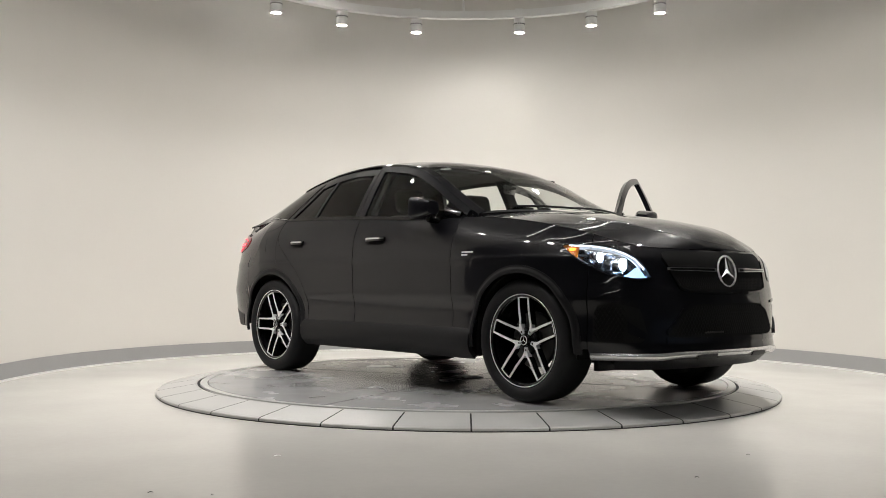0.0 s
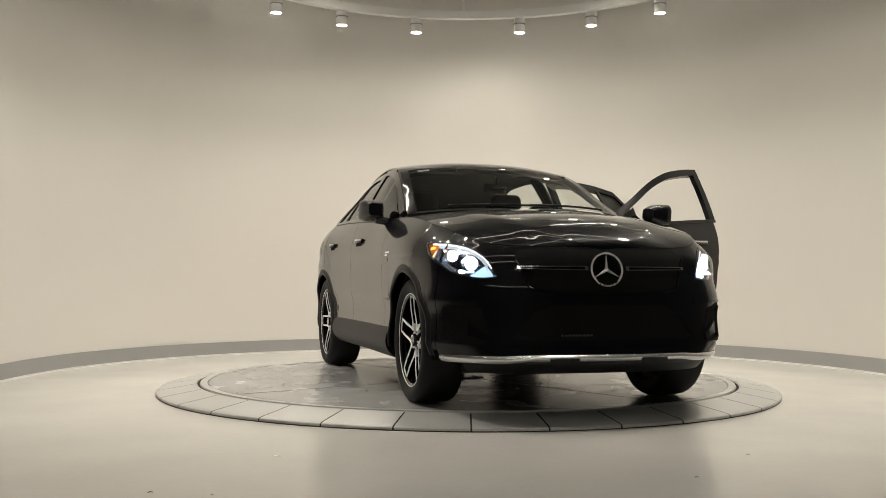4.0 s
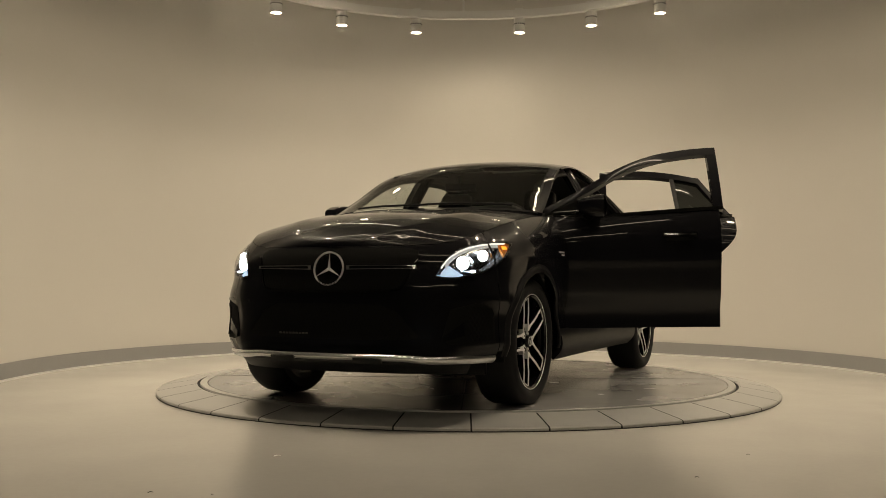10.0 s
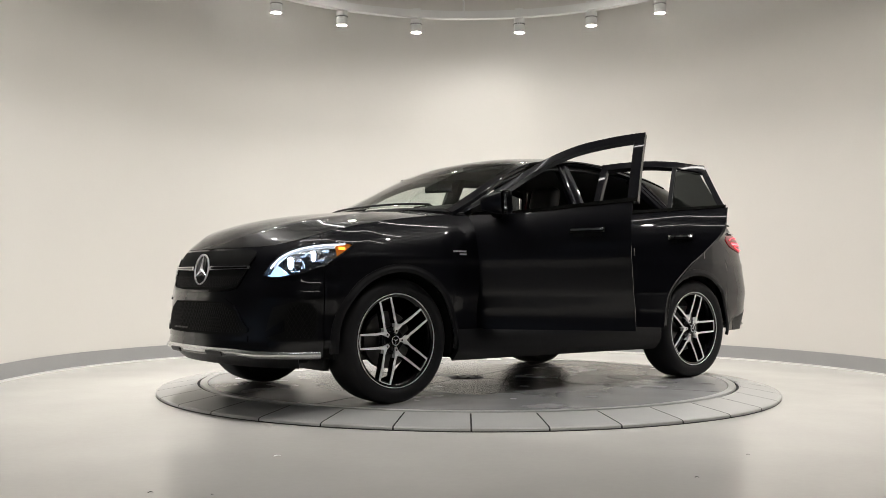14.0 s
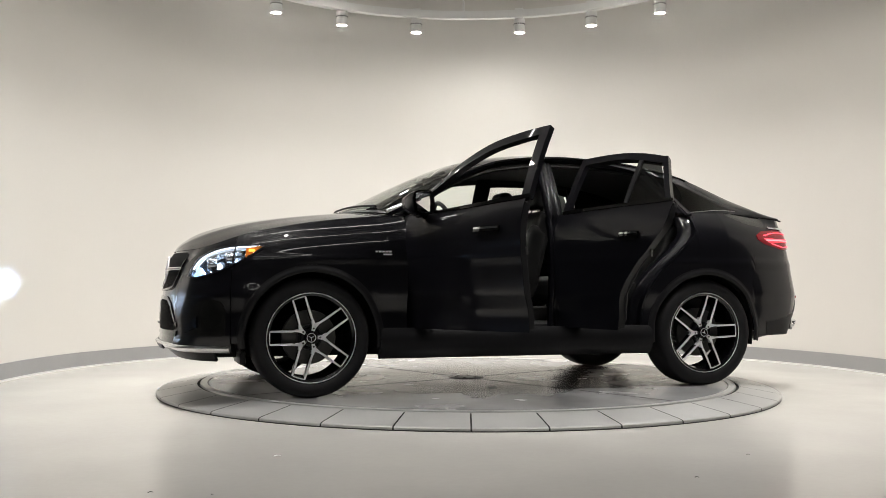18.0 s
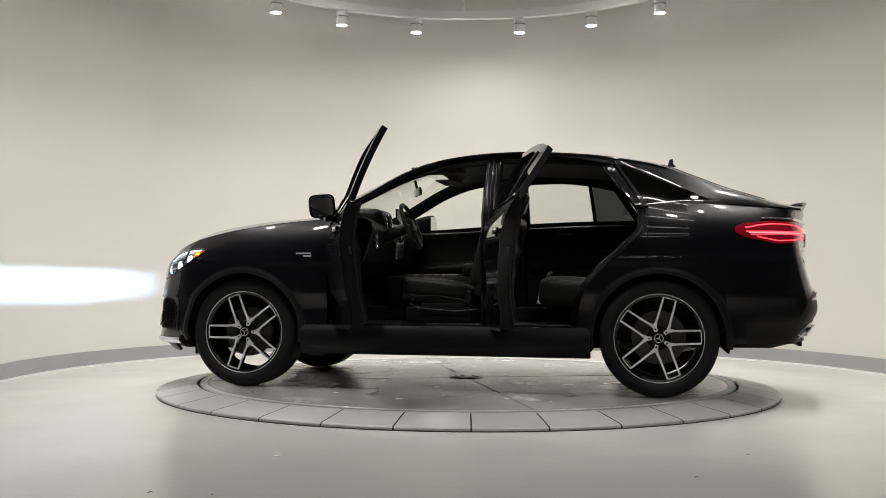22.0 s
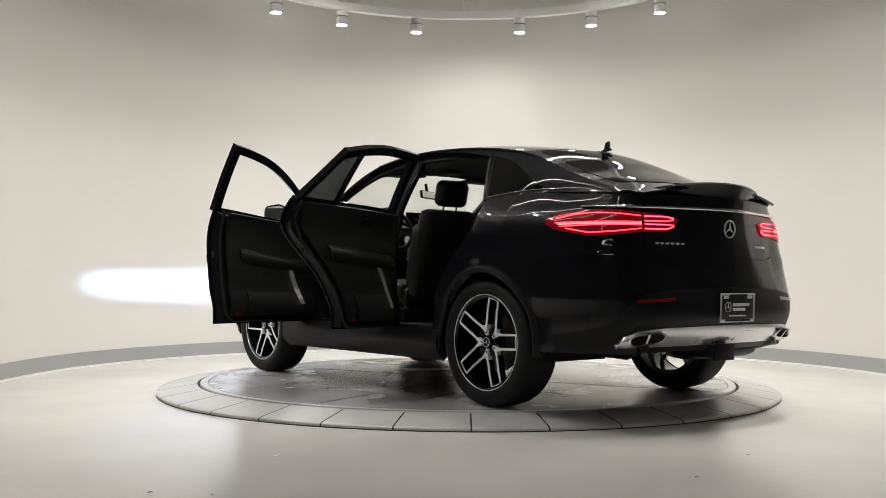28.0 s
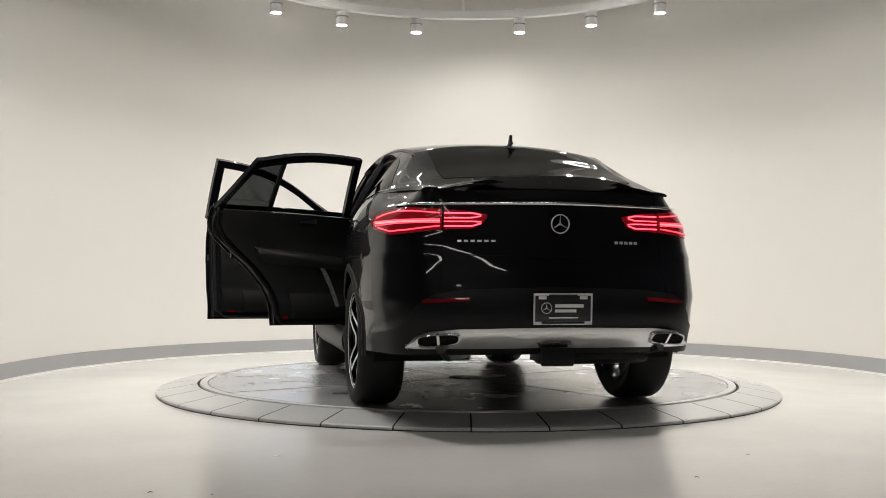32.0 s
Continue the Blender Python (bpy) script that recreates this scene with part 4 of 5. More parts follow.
def star_emblem(bm, r, depth=0.004, ring=0.1):
    """A ring with three tapering rays, flat in x and y."""
    lathe(bm, [(r * (1 - ring), 0), (r * (1 - ring), depth), (r, depth), (r, 0)], 40, closed=True)
    for k in range(3):
        c, s = math.cos(math.pi / 2 + k * 2.0944), math.sin(math.pi / 2 + k * 2.0944)
        tip = Vector((c, s, 0)) * r * 0.95
        wide = Vector((-s, c, 0)) * r * 0.10
        base = [bm.verts.new(q) for q in (wide, -wide)]
        ridge = bm.verts.new((0, 0, depth * 2.2))
        end = bm.verts.new(tip + Vector((0, 0, depth * 0.6)))
        bm.faces.new((base[0], ridge, end))
        bm.faces.new((ridge, base[1], end))


def wheels():
    meshes = wheel_meshes()
    data = {}
    for name, (bm, mat) in meshes.items():
        first = part(name, bm, mat)
        data[name] = first.data
        bpy.data.objects.remove(first)
    for nm, bm, mat in zip(("spoke", "spoke_edge", "spoke_fork"), spoke_meshes(), (RIM_BLACK, RIM_CUT, RIM_CUT)):
        first = part(nm, bm, mat, smooth=False)
        data[nm] = first.data
        bpy.data.objects.remove(first)
    bm = bmesh.new()
    lathe(bm, [(0.001, 0.012), (0.034, 0.012), (0.037, 0.008), (0.037, -0.03)], 28, pose(0, 0, 0, -90, 0, 0))
    cap = part("hub_cap", bm, GLOSS_TRIM)
    bm = bmesh.new()
    star_emblem(bm, 0.029, 0.002, 0.12)
    emb = part("hub_emblem", bm, BADGE, smooth=False)
    bm = bmesh.new()
    lathe(bm, [(0.001, 0.0), (0.058, 0.0), (0.064, -0.006), (0.066, -0.04)], 36, pose(0, 0, 0, -90, 0, 0))
    hubplate = part("hub_plate", bm, RIM_BLACK)
    bm = bmesh.new()
    lathe(bm, [(0.001, 0.0025), (0.006, 0.0025), (0.0075, -0.004)], 8, pose(0, 0, 0, -90, 0, 0))
    bolt = part("wheel_bolt", bm, GAP_BLACK)
    keep = {"hub_cap": cap.data, "hub_emblem": emb.data, "hub_plate": hubplate.data, "wheel_bolt": bolt.data}
    for ob in (cap, emb, hubplate, bolt):
        bpy.data.objects.remove(ob)
    spin = {(1, 1): 0.0, (-1, 1): 38.7, (1, -1): 54.0, (-1, -1): 0.0}
    for fore in (1, -1):
        for side in (1, -1):
            face = 0.815 if fore > 0 else 0.858
            w = new("wheel", data["tyre"])
            w.name = "wheel"
            w.parent = CAR
            w["label"] = "black tyre on a five-spoke alloy rim with cut faces"
            w.matrix_basis = pose(fore * AXLE, side * face, HUB_Z + 0.002, 0, 0, 0 if side > 0 else 180) @ pose(0, 0, 0, 0, spin[(fore, side)], 0)
            def sub(nm, mesh, m=Matrix()):
                o = new(nm, mesh)
                o.parent = w
                o.matrix_basis = m if nm == "brake_disc" else Matrix.Diagonal((1.035, 1, 1.035, 1)) @ m
            sub("rim", data["barrel"])
            sub("rim_edge", data["rim_edge"])
            sub("brake_disc", data["brake_disc"])
            sub("hub_plate", keep["hub_plate"], pose(0, 0.080, 0))
            sub("hub_cap", keep["hub_cap"], pose(0, 0.095, 0))
            sub("hub_emblem", keep["hub_emblem"], pose(0, 0.108, 0, -90, 0, 0))
            for k in range(5):
                turn = pose(0, 0, 0, 0, 72 * k, 0)
                sub("spoke", data["spoke"], turn)
                sub("spoke_edge", data["spoke_edge"], turn)
                sub("spoke_fork", data["spoke_fork"], turn @ pose(0, 0, 0, 0, 36, 0))
                sub("wheel_bolt", keep["wheel_bolt"], turn @ pose(0, 0, 0, 0, 36, 0) @ pose(0.060, 0.090, 0))


wheels()


# ---- the car: lamps, grille, trim ----
def strip(name, us, lo, hi, out, mat, parent, thick=0.006, nu=30, nv=6, side=1, label="", bulge=0.0):
    """A patch on the car's skin between two heights, over a stretch of its girth."""
    def f(a, b):
        u = us[0] + (us[1] - us[0]) * a
        z0, z1 = lo(u), hi(u)
        return skin(nose_u(min(max(u, 0.0), 1.0)), z0 + (z1 - z0) * b, out + bulge * math.sin(math.pi * b) * math.sin(math.pi * a) ** 0.4)
    bm = bmesh.new()
    if side > 0:
        sheet(bm, f, nu, nv, thick)
    else:
        sheet(bm, lambda a, b: mul(f(1 - a, b), (1, -1, 1)), nu, nv, thick)
    return part(name, bm, mat, parent, label)


def belt_round(name, u_end, lo, hi, out, mat, parent, thick=0.008, nu=80, nv=6, label="", rear=False, bulge=0.0):
    """A patch that runs right round the nose or the tail, from one side to the other."""
    def f(a, b):
        k = 1 - 2 * a
        u = abs(k) * u_end if not rear else 1 - abs(k) * (1 - u_end)
        z0, z1 = lo(u), hi(u)
        q = skin(nose_u(u), z0 + (z1 - z0) * b, out + bulge * math.sin(math.pi * b))
        left = k > 0
        return q if left else mul(q, (1, -1, 1))
    bm = bmesh.new()
    if rear:
        sheet(bm, f, nu, nv, thick)
    else:
        sheet(bm, lambda a, b: f(1 - a, b), nu, nv, thick)
    return part(name, bm, mat, parent, label)


def lattice(bm, inside, u0, u1, z0, z1, out, step, side=1, width=0.0022, slope=1.7):
    """Crossing thin bars on the skin, kept where inside(u, z) holds."""
    girth = 6.03
    du = step / girth
    n = int((u1 - u0) / du) + int((z1 - z0) / (step * slope)) * 2 + 4
    rows = int((z1 - z0) / 0.012)
    for lean in (1, -1):
        for k in range(-n, n):
            last = None
            for j in range(rows + 1):
                z = z0 + (z1 - z0) * j / rows
                u = u0 + k * du + lean * (z - z0) / slope / girth
                ok = u0 <= abs(u) <= u1 and inside(abs(u), z)
                if ok:
                    q = skin(nose_u(abs(u)), z, out)
                    sgn = side * (1 if u >= 0 else -1)
                    q = mul(q, (1, sgn, 1))
                    pair = (bm.verts.new(q + Vector((0, -width, 0))), bm.verts.new(q + Vector((0, width, 0))))
                    if last:
                        bm.faces.new((last[0], last[1], pair[1], pair[0]))
                    last = pair
                else:
                    last = None


def headlight(side):
    rim = strip("headlight", (0.1125, 0.2065), lambda u: HEAD_LO(u) - 0.004, lambda u: HEAD_HI(u) + 0.004, -0.085, GLOSS_TRIM, CAR, 0.004, 30, 8, side, "lit headlamp with a clear cover and blue-white light")
    # rim strips close the edge of the opening
    for lo, hi in ((lambda u: HEAD_LO(u) - 0.007, lambda u: HEAD_LO(u) + 0.009), (lambda u: HEAD_HI(u) - 0.009, lambda u: HEAD_HI(u) + 0.007)):
        strip("bezel", (0.1115, 0.2075), lo, hi, 0.004, PAINT, rim, 0.02, 40, 3, side)
    # walls of the bowl
    for edge in (HEAD_LO, HEAD_HI):
        def wall(a, b, edge=edge):
            u = 0.112 + 0.095 * a
            return skin(nose_u(u), edge(u), -0.085 * b)
        bm = bmesh.new()
        sheet(bm, (lambda a, b: wall(a, b)) if side > 0 else (lambda a, b: mul(wall(a, b), (1, -1, 1))), 30, 4)
        part("bowl", bm, SILVER, rim)
    strip("lens_cover", (0.113, 0.206), HEAD_LO, HEAD_HI, 0.006, LENS, rim, 0.0, 30, 10, side, "clear cover", 0.012)
    strip("day_light", (0.118, 0.199), lambda u: HEAD_HI(u) - 0.019 - 0.012 * ease((0.130 - u) / 0.02), lambda u: HEAD_HI(u) - 0.009, -0.010, WHITE_GLOW, rim, 0.010, 30, 3, side, "white light strip")
    strip("light_guide", (0.122, 0.192), lambda u: HEAD_HI(u) - 0.038 - 0.030 * ease((0.136 - u) / 0.02), lambda u: HEAD_HI(u) - 0.025 - 0.012 * ease((0.130 - u) / 0.02), -0.016, GUIDE_GREY, rim, 0.010, 30, 3, side, "pale grey light guide")
    strip("turn_light", (0.187, 0.2045), lambda u: HEAD_LO(u) + 0.006, lambda u: HEAD_HI(u) - 0.026 * ease((0.2045 - u) / 0.01), -0.008, AMBER_LENS, rim, 0.012, 10, 6, side, "amber side light")
    strip("turn_bulb", (0.190, 0.1965), lambda u: 0.945, lambda u: 0.962, -0.004, AMBER_GLOW, rim, 0.004, 4, 3, side)
    # glowing panel added for the blue-white light that fills the inner corner
    strip("spill_panel", (0.114, 0.140), lambda u: HEAD_LO(u) + 0.008, lambda u: max(HEAD_LO(u) + 0.012, HEAD_HI(u) - 0.050 - 7.0 * max(0.0, u - 0.124)), -0.03, SPILL_BLUE, rim, 0.02, 10, 8, side, "pale blue inner lamp panel")
    strip("divider", (0.136, 0.181), lambda u: HEAD_HI(u) - 0.052, lambda u: HEAD_HI(u) - 0.030, -0.02, SILVER, rim, 0.04, 16, 3, side)
    # two round lamps, each a ring with a bright lens
    for u, z, r in ((0.1440, 0.860, 0.042), (0.1685, 0.904, 0.034)):
        q = mul(skin(nose_u(u), z, -0.045), (1, side, 1))
        m = Matrix.Translation(q) @ pose(0, 0, 0, 0, 90, 0) @ pose(0, 0, 0, 0, 0, 0)
        bm = bmesh.new()
        lathe(bm, [(r, -0.03), (r, 0.020), (r * 0.93, 0.026), (r * 0.86, 0.020), (r * 0.84, -0.01)], 28, m)
        part("lamp_ring", bm, CHROME, rim)
        bm = bmesh.new()
        lathe(bm, [(r * 0.85, 0.0), (r * 0.7, 0.012), (r * 0.4, 0.020), (0.0005, 0.023)], 24, m)
        part("lamp_lens", bm, LOW_GLOW, rim, "glowing round lens")
    # the beam: a bright plate behind a slot, which throws a flat band of light ahead
    m = Matrix.Translation(mul(skin(nose_u(0.146), 0.812, -0.042), (1, side, 1))) @ pose(0, 0, 0, 0, 3.2, 0)
    bm = bmesh.new()
    d, w, h, s = 0.062, 0.045, 0.010, 0.0032
    box(bm, (-d - 0.004, -w, -h), (-d, w, h), m=m)
    box(bm, (-d, -w, h), (0.0, w, h + 0.002), m=m)
    box(bm, (-d, -w, -h - 0.002), (0.0, w, -h), m=m)
    box(bm, (-0.002, -w, s), (0.0, w, h), m=m)
    box(bm, (-0.002, -w, -h), (0.0, w, -s), m=m)
    for e in (1, -1):
        box(bm, (-d, e * w - 0.001, -h), (0.0, e * w + 0.001, h), m=m)
    part("beam_slot", bm, CAVITY, rim, smooth=False)
    bm = bmesh.new()
    vs = [bm.verts.new(m @ Vector((-d + 0.003, y, z))) for y, z in ((-0.032, -0.003), (0.032, -0.003), (0.032, 0.003), (-0.032, 0.003))]
    bm.faces.new(vs)
    part("beam_plate", bm, BEAM_GLOW, rim, smooth=False)


def nose_trim():
    # upper grille: dark field, lattice, twin blades, round emblem
    lo = line([(0.0, 0.695), (0.04, 0.697), (0.070, 0.706), (0.083, 0.724), (0.0975, 0.90)])
    hi = line([(0.0, 0.945), (0.06, 0.945), (0.09, 0.945), (0.0975, 0.93)])
    g = belt_round("grille", 0.0972, lo, hi, 0.003, CAVITY, CAR, 0.006, 60, 10, "black radiator grille")
    bm = bmesh.new()
    lattice(bm, lambda u, z: lo(u) + 0.012 < z < 0.79, 0.0, 0.09, 0.69, 0.80, 0.010, 0.022)
    part("grille_mesh", bm, MESH_BLACK, g, smooth=False)
    for edge, wd in ((lo, 0.012),):
        belt_round("grille_frame", 0.0985, lambda u: lo(u) - 0.010, lambda u: lo(u) + 0.004, 0.012, GLOSS_TRIM, g, 0.02, 60, 3)
    for s in (1, -1):
        strip("grille_blade", (0.022, 0.0955), lambda u: 0.823 + 0.006 * (u - 0.03) / 0.06, lambda u: 0.847, 0.018, CHROME, g, 0.02, 24, 4, s, "chrome blade")
        strip("blade_slit", (0.026, 0.092), lambda u: 0.8285 + 0.004 * (u - 0.03) / 0.06, lambda u: 0.8425, 0.0195, GLOSS_TRIM, g, 0.004, 16, 2, s)
    bm = bmesh.new()
    lathe(bm, [(0.0005, 0.004), (0.085, 0.004), (0.098, 0.0), (0.102, -0.03)], 40)
    part("emblem_base", bm, GLOSS_TRIM, g, place=Matrix.Translation((2.312, 0, 0.828)) @ pose(0, 0, 0, 90, 0, 90) @ pose(0, 0, 0, -8, 0, 0))
    bm = bmesh.new()
    star_emblem(bm, 0.100, 0.007, 0.10)
    part("emblem", bm, BADGE, g, "round chrome emblem", smooth=False, place=Matrix.Translation((2.3175, 0, 0.828)) @ pose(0, 0, 0, 90, 0, 90) @ pose(0, 0, 0, -8, 0, 0))
    # lower intake
    ilo = line([(0.0, 0.425), (0.090, 0.430), (0.0985, 0.445)])
    ihi = line([(0.0, 0.632), (0.064, 0.628), (0.080, 0.585), (0.0985, 0.455)])
    k = belt_round("lower_intake", 0.0985, ilo, ihi, 0.003, CAVITY, CAR, 0.005, 60, 8, "black meshed lower air intake")
    bm = bmesh.new()
    lattice(bm, lambda u, z: ilo(u) + 0.01 < z < ihi(u) - 0.01, 0.0, 0.097, 0.43, 0.63, 0.009, 0.026)
    part("intake_mesh", bm, MESH_BLACK, k, smooth=False)
    belt_round("intake_frame", 0.1, lambda u: ihi(u) - 0.002, lambda u: ihi(u) + 0.022, 0.007, PAINT, k, 0.02, 70, 4)
    belt_round("intake_frame", 0.1, lambda u: 0.395, lambda u: 0.427, 0.008, PAINT, k, 0.02, 60, 4)
    bm = bmesh.new()
    for i in range(9):
        box(bm, (2.362, -0.30 + 0.022 * i, 0.452), (2.368, -0.286 + 0.022 * i, 0.462))
    part("intake_fins", bm, DISC_BRAKE, k, "small bright cooler fins", smooth=False)
    for s in (1, -1):
        slo = line([(0.118, 0.43), (0.125, 0.405), (0.168, 0.405), (0.170, 0.42)])
        shi = line([(0.118, 0.45), (0.125, 0.60), (0.150, 0.638), (0.165, 0.62), (0.170, 0.55)])
        a = strip("side_intake", (0.118, 0.169), slo, shi, 0.003, CAVITY, CAR, 0.004, 20, 10, s, "black side air intake")
        bm = bmesh.new()
        lattice(bm, lambda u, z: slo(u) + 0.01 < z < shi(u) - 0.01 and u > 0.14, 0.119, 0.168, 0.41, 0.63, 0.008, 0.024, s)
        part("intake_mesh", bm, MESH_BLACK, a, smooth=False)
        strip("intake_vane", (0.1185, 0.137), lambda u: 0.42 + 2.0 * (u - 0.1185), lambda u: 0.452 + 4.0 * (u - 0.1185), 0.016, PAINT, a, 0.02, 10, 4, s)
        strip("intake_lip", (0.104, 0.172), lambda u: 0.636 + 0.10 * max(0, 0.125 - u) * -4, lambda u: 0.652 + 0.10 * max(0, 0.125 - u) * -4, 0.007, PAINT, a, 0.02, 24, 3, s)
    # silver lip
    lip = belt_round("front_lip", 0.172, lambda u: 0.312 - 0.016 * ease((u - 0.08) / 0.03), lambda u: 0.348 - 0.008 * ease((u - 0.08) / 0.03), 0.004, SILVER, CAR, 0.02, 90, 6, "bright silver lower lip", bulge=0.014)
    for s in (1, -1):
        strip("lip_notch", (0.036, 0.066), lambda u: 0.298, lambda u: 0.326 + 0.004 * math.sin(60 * u), 0.021, TRIM, lip, 0.01, 10, 3, s)
        bm = bmesh.new()
        box(bm, (1.86, 0.60 * s - 0.13, 0.215), (1.90, 0.60 * s + 0.20, 0.30), 0.008)
        part("air_deflector", bm, TRIM, CAR)
    belt_round("chin", 0.15, lambda u: 0.235, lambda u: 0.30, -0.03, TRIM, CAR, 0.02, 50, 4)


def tail_trim():
    olo = line([(0.789, 1.086), (0.80, 1.052), (0.835, 1.012), (0.86, 1.018), (0.895, 1.038)])
    ohi = line([(0.789, 1.122), (0.80, 1.150), (0.834, 1.166), (0.86, 1.162), (0.895, 1.147)])
    nlo = line([(0.897, 1.038), (0.924, 1.042), (0.932, 1.065), (0.937, 1.10)])
    nhi = line([(0.897, 1.147), (0.92, 1.138), (0.937, 1.118)])
    for s in (1, -1):
        t = strip("tail_light", (0.789, 0.895), olo, ohi, 0.006, RED_LIT, CAR, 0.02, 30, 10, s, "lit red tail lamp", 0.008)
        strip("red_tube", (0.80, 0.8935), lambda u: ohi(u) - 0.024 - 0.012 * ease((0.82 - u) / 0.02), lambda u: ohi(u) - 0.018 - 0.010 * ease((0.82 - u) / 0.02), 0.0165, RED_DIM, t, 0.003, 24, 2, s)
        strip("red_tube", (0.80, 0.8935), lambda u: 1.089, lambda u: 1.0955, 0.0172, RED_DIM, t, 0.003, 24, 2, s)
        strip("red_tube", (0.805, 0.8935), lambda u: 1.072 - 0.004 * ease((0.84 - u) / 0.03), lambda u: 1.0775 - 0.004 * ease((0.84 - u) / 0.03), 0.0172, RED_DIM, t, 0.003, 24, 2, s)
        strip("red_tube", (0.812, 0.8935), lambda u: olo(u) + 0.016, lambda u: olo(u) + 0.023, 0.0165, RED_DIM, t, 0.003, 24, 2, s)
        strip("pale_bar", (0.803, 0.8935), lambda u: 1.0795, lambda u: 1.0875, 0.0165, PINK_LENS, t, 0.003, 24, 2, s)
        i = strip("tail_light_inner", (0.897, 0.937), nlo, nhi, 0.006, RED_LIT, CAR, 0.02, 16, 10, s, "lit red inner tail lamp on the tailgate", 0.006)
        for z0, z1, zt in ((1.122, 1.129, 1.112), (1.096, 1.102, 1.106), (1.077, 1.083, 1.074), (1.051, 1.058, 1.066)):
            strip("red_tube", (0.8975, 0.9315), lambda u: z0 + (zt - z0) * ease((u - 0.922) / 0.011), lambda u: z1 + (zt - z0) * ease((u - 0.922) / 0.011), 0.0155, RED_GLOW, i, 0.003, 16, 2, s)
        strip("reflector", (0.880, 0.920), lambda u: 0.641 + 0.3 * (u - 0.88), lambda u: 0.658 + 0.40 * (u - 0.88), 0.012, RED_LENS, CAR, 0.008, 12, 3, s, "dark red rear reflector")
    belt_round("tail_chrome", 0.822, lambda u: 1.172 + 0.006 * ease((0.86 - u) / 0.04), lambda u: 1.186 + 0.003 * ease((u - 0.95) / 0.05) + 0.004 * ease((0.86 - u) / 0.04), 0.014, CHROME, CAR, 0.02, 90, 4, "chrome strip across the tail", rear=True, bulge=0.004)
    belt_round("tail_groove", 0.906, lambda u: 0.893 + 0.10 * ease((0.93 - u) / 0.03) * 0.3, lambda u: 0.898 + 0.10 * ease((0.93 - u) / 0.03) * 0.3, 0.002, CAVITY, CAR, 0.003, 60, 2, "", rear=True)
    plo = lambda u: 0.362
    phi = line([(0.795, 0.46), (0.83, 0.485), (0.86, 0.53), (0.874, 0.63), (0.89, 0.69), (0.92, 0.715), (1.0, 0.73)])
    belt_round("bumper_apron", 0.80, plo, phi, 0.003, TRIM, CAR, 0.012, 100, 16, "satin black lower bumper", rear=True)
    dlo = line([(0.86, 0.394), (0.9, 0.392), (1.0, 0.397)])
    dhi = line([(0.86, 0.404), (0.868, 0.452), (0.885, 0.488), (0.91, 0.503), (0.95, 0.508), (1.0, 0.512)])
    d = belt_round("diffuser", 0.861, dlo, dhi, 0.010, SILVER, CAR, 0.02, 100, 10, "brushed silver rear diffuser", rear=True, bulge=0.022)
    for s in (1, -1):
        strip("flute", (0.958, 0.986), lambda u: 0.41, lambda u: 0.465 + 0.008 * math.sin(math.pi * (u - 0.958) / 0.028), 0.030, SILVER, d, 0.012, 10, 6, s, "", 0.008)
        # twin tail pipe in a bright rounded surround
        c0, c1, zc, zh = 0.8735, 0.9135, 0.4415, 0.034
        def ring(frac, out, k):
            a = 2 * math.pi * k / 36
            ca, sa = math.cos(a), math.sin(a)
            u = (c0 + c1) / 2 + (c1 - c0) / 2 * frac[0] * abs(ca) ** 0.55 * (1 if ca > 0 else -1)
            z = zc + 0.35 * ((c0 + c1) / 2 - u) * -1.2 + zh * frac[1] * abs(sa) ** 0.7 * (1 if sa > 0 else -1)
            return mul(skin(u, z, out), (1, s, 1))
        bm = bmesh.new()
        loops = [[bm.verts.new(ring(fr, o, k)) for k in range(36)] for fr, o in (((1.0, 1.0), 0.012), ((1.0, 1.0), 0.046), ((0.95, 0.88), 0.051), ((0.90, 0.78), 0.048), ((0.88, 0.74), 0.01))]
        for a, b in zip(loops, loops[1:]):
            for k in range(36):
                bm.faces.new((a[k], a[(k + 1) % 36], b[(k + 1) % 36], b[k]))
        e = part("tail_pipe", bm, CHROME, CAR, "chrome twin tail pipe surround")
        bm = bmesh.new()
        bm.faces.new([bm.verts.new(ring((0.885, 0.75), 0.036, k)) for k in range(36)])
        part("pipe_mouth", bm, CAVITY, e, smooth=False)
        strip("pipe_divider", ((c0 + c1) / 2 - 0.0012, (c0 + c1) / 2 + 0.0012), lambda u: zc - zh * 0.8, lambda u: zc + zh * 0.8, 0.046, CHROME, e, 0.02, 3, 6, s)
    bm = bmesh.new()
    box(bm, (-2.45, -0.075, 0.315), (-2.2, 0.075, 0.395), 0.008)
    box(bm, (-2.48, -0.09, 0.30), (-2.45, 0.09, 0.40), 0.006)
    part("tow_hitch", bm, TRIM, CAR, "black tow hitch receiver")
    bm = bmesh.new()
    lathe(bm, [(0.001, -0.33), (0.09, -0.32), (0.10, -0.28), (0.10, 0.28), (0.09, 0.32), (0.001, 0.33)], 20, Matrix.Translation((-2.18, -0.30, 0.345)) @ pose(0, 0, 0, 90, 0, 0) @ Matrix.Diagonal((1, 0.6, 1, 1)))
    part("silencer", bm, TRIM, CAR, "dark silencer")
    bm = bmesh.new()
    for y in (-0.55, 0.55):
        tube(bm, [(-2.4, y * 1.15, 0.40), (-2.2, y, 0.34), (-1.9, y * 0.7, 0.33), (-1.2, 0.25 * (1 if y > 0 else -1), 0.30), (1.0, 0.2 * (1 if y > 0 else -1), 0.30)], 0.03, 8)
    part("exhaust_pipe", bm, DISC_BRAKE, CAR)
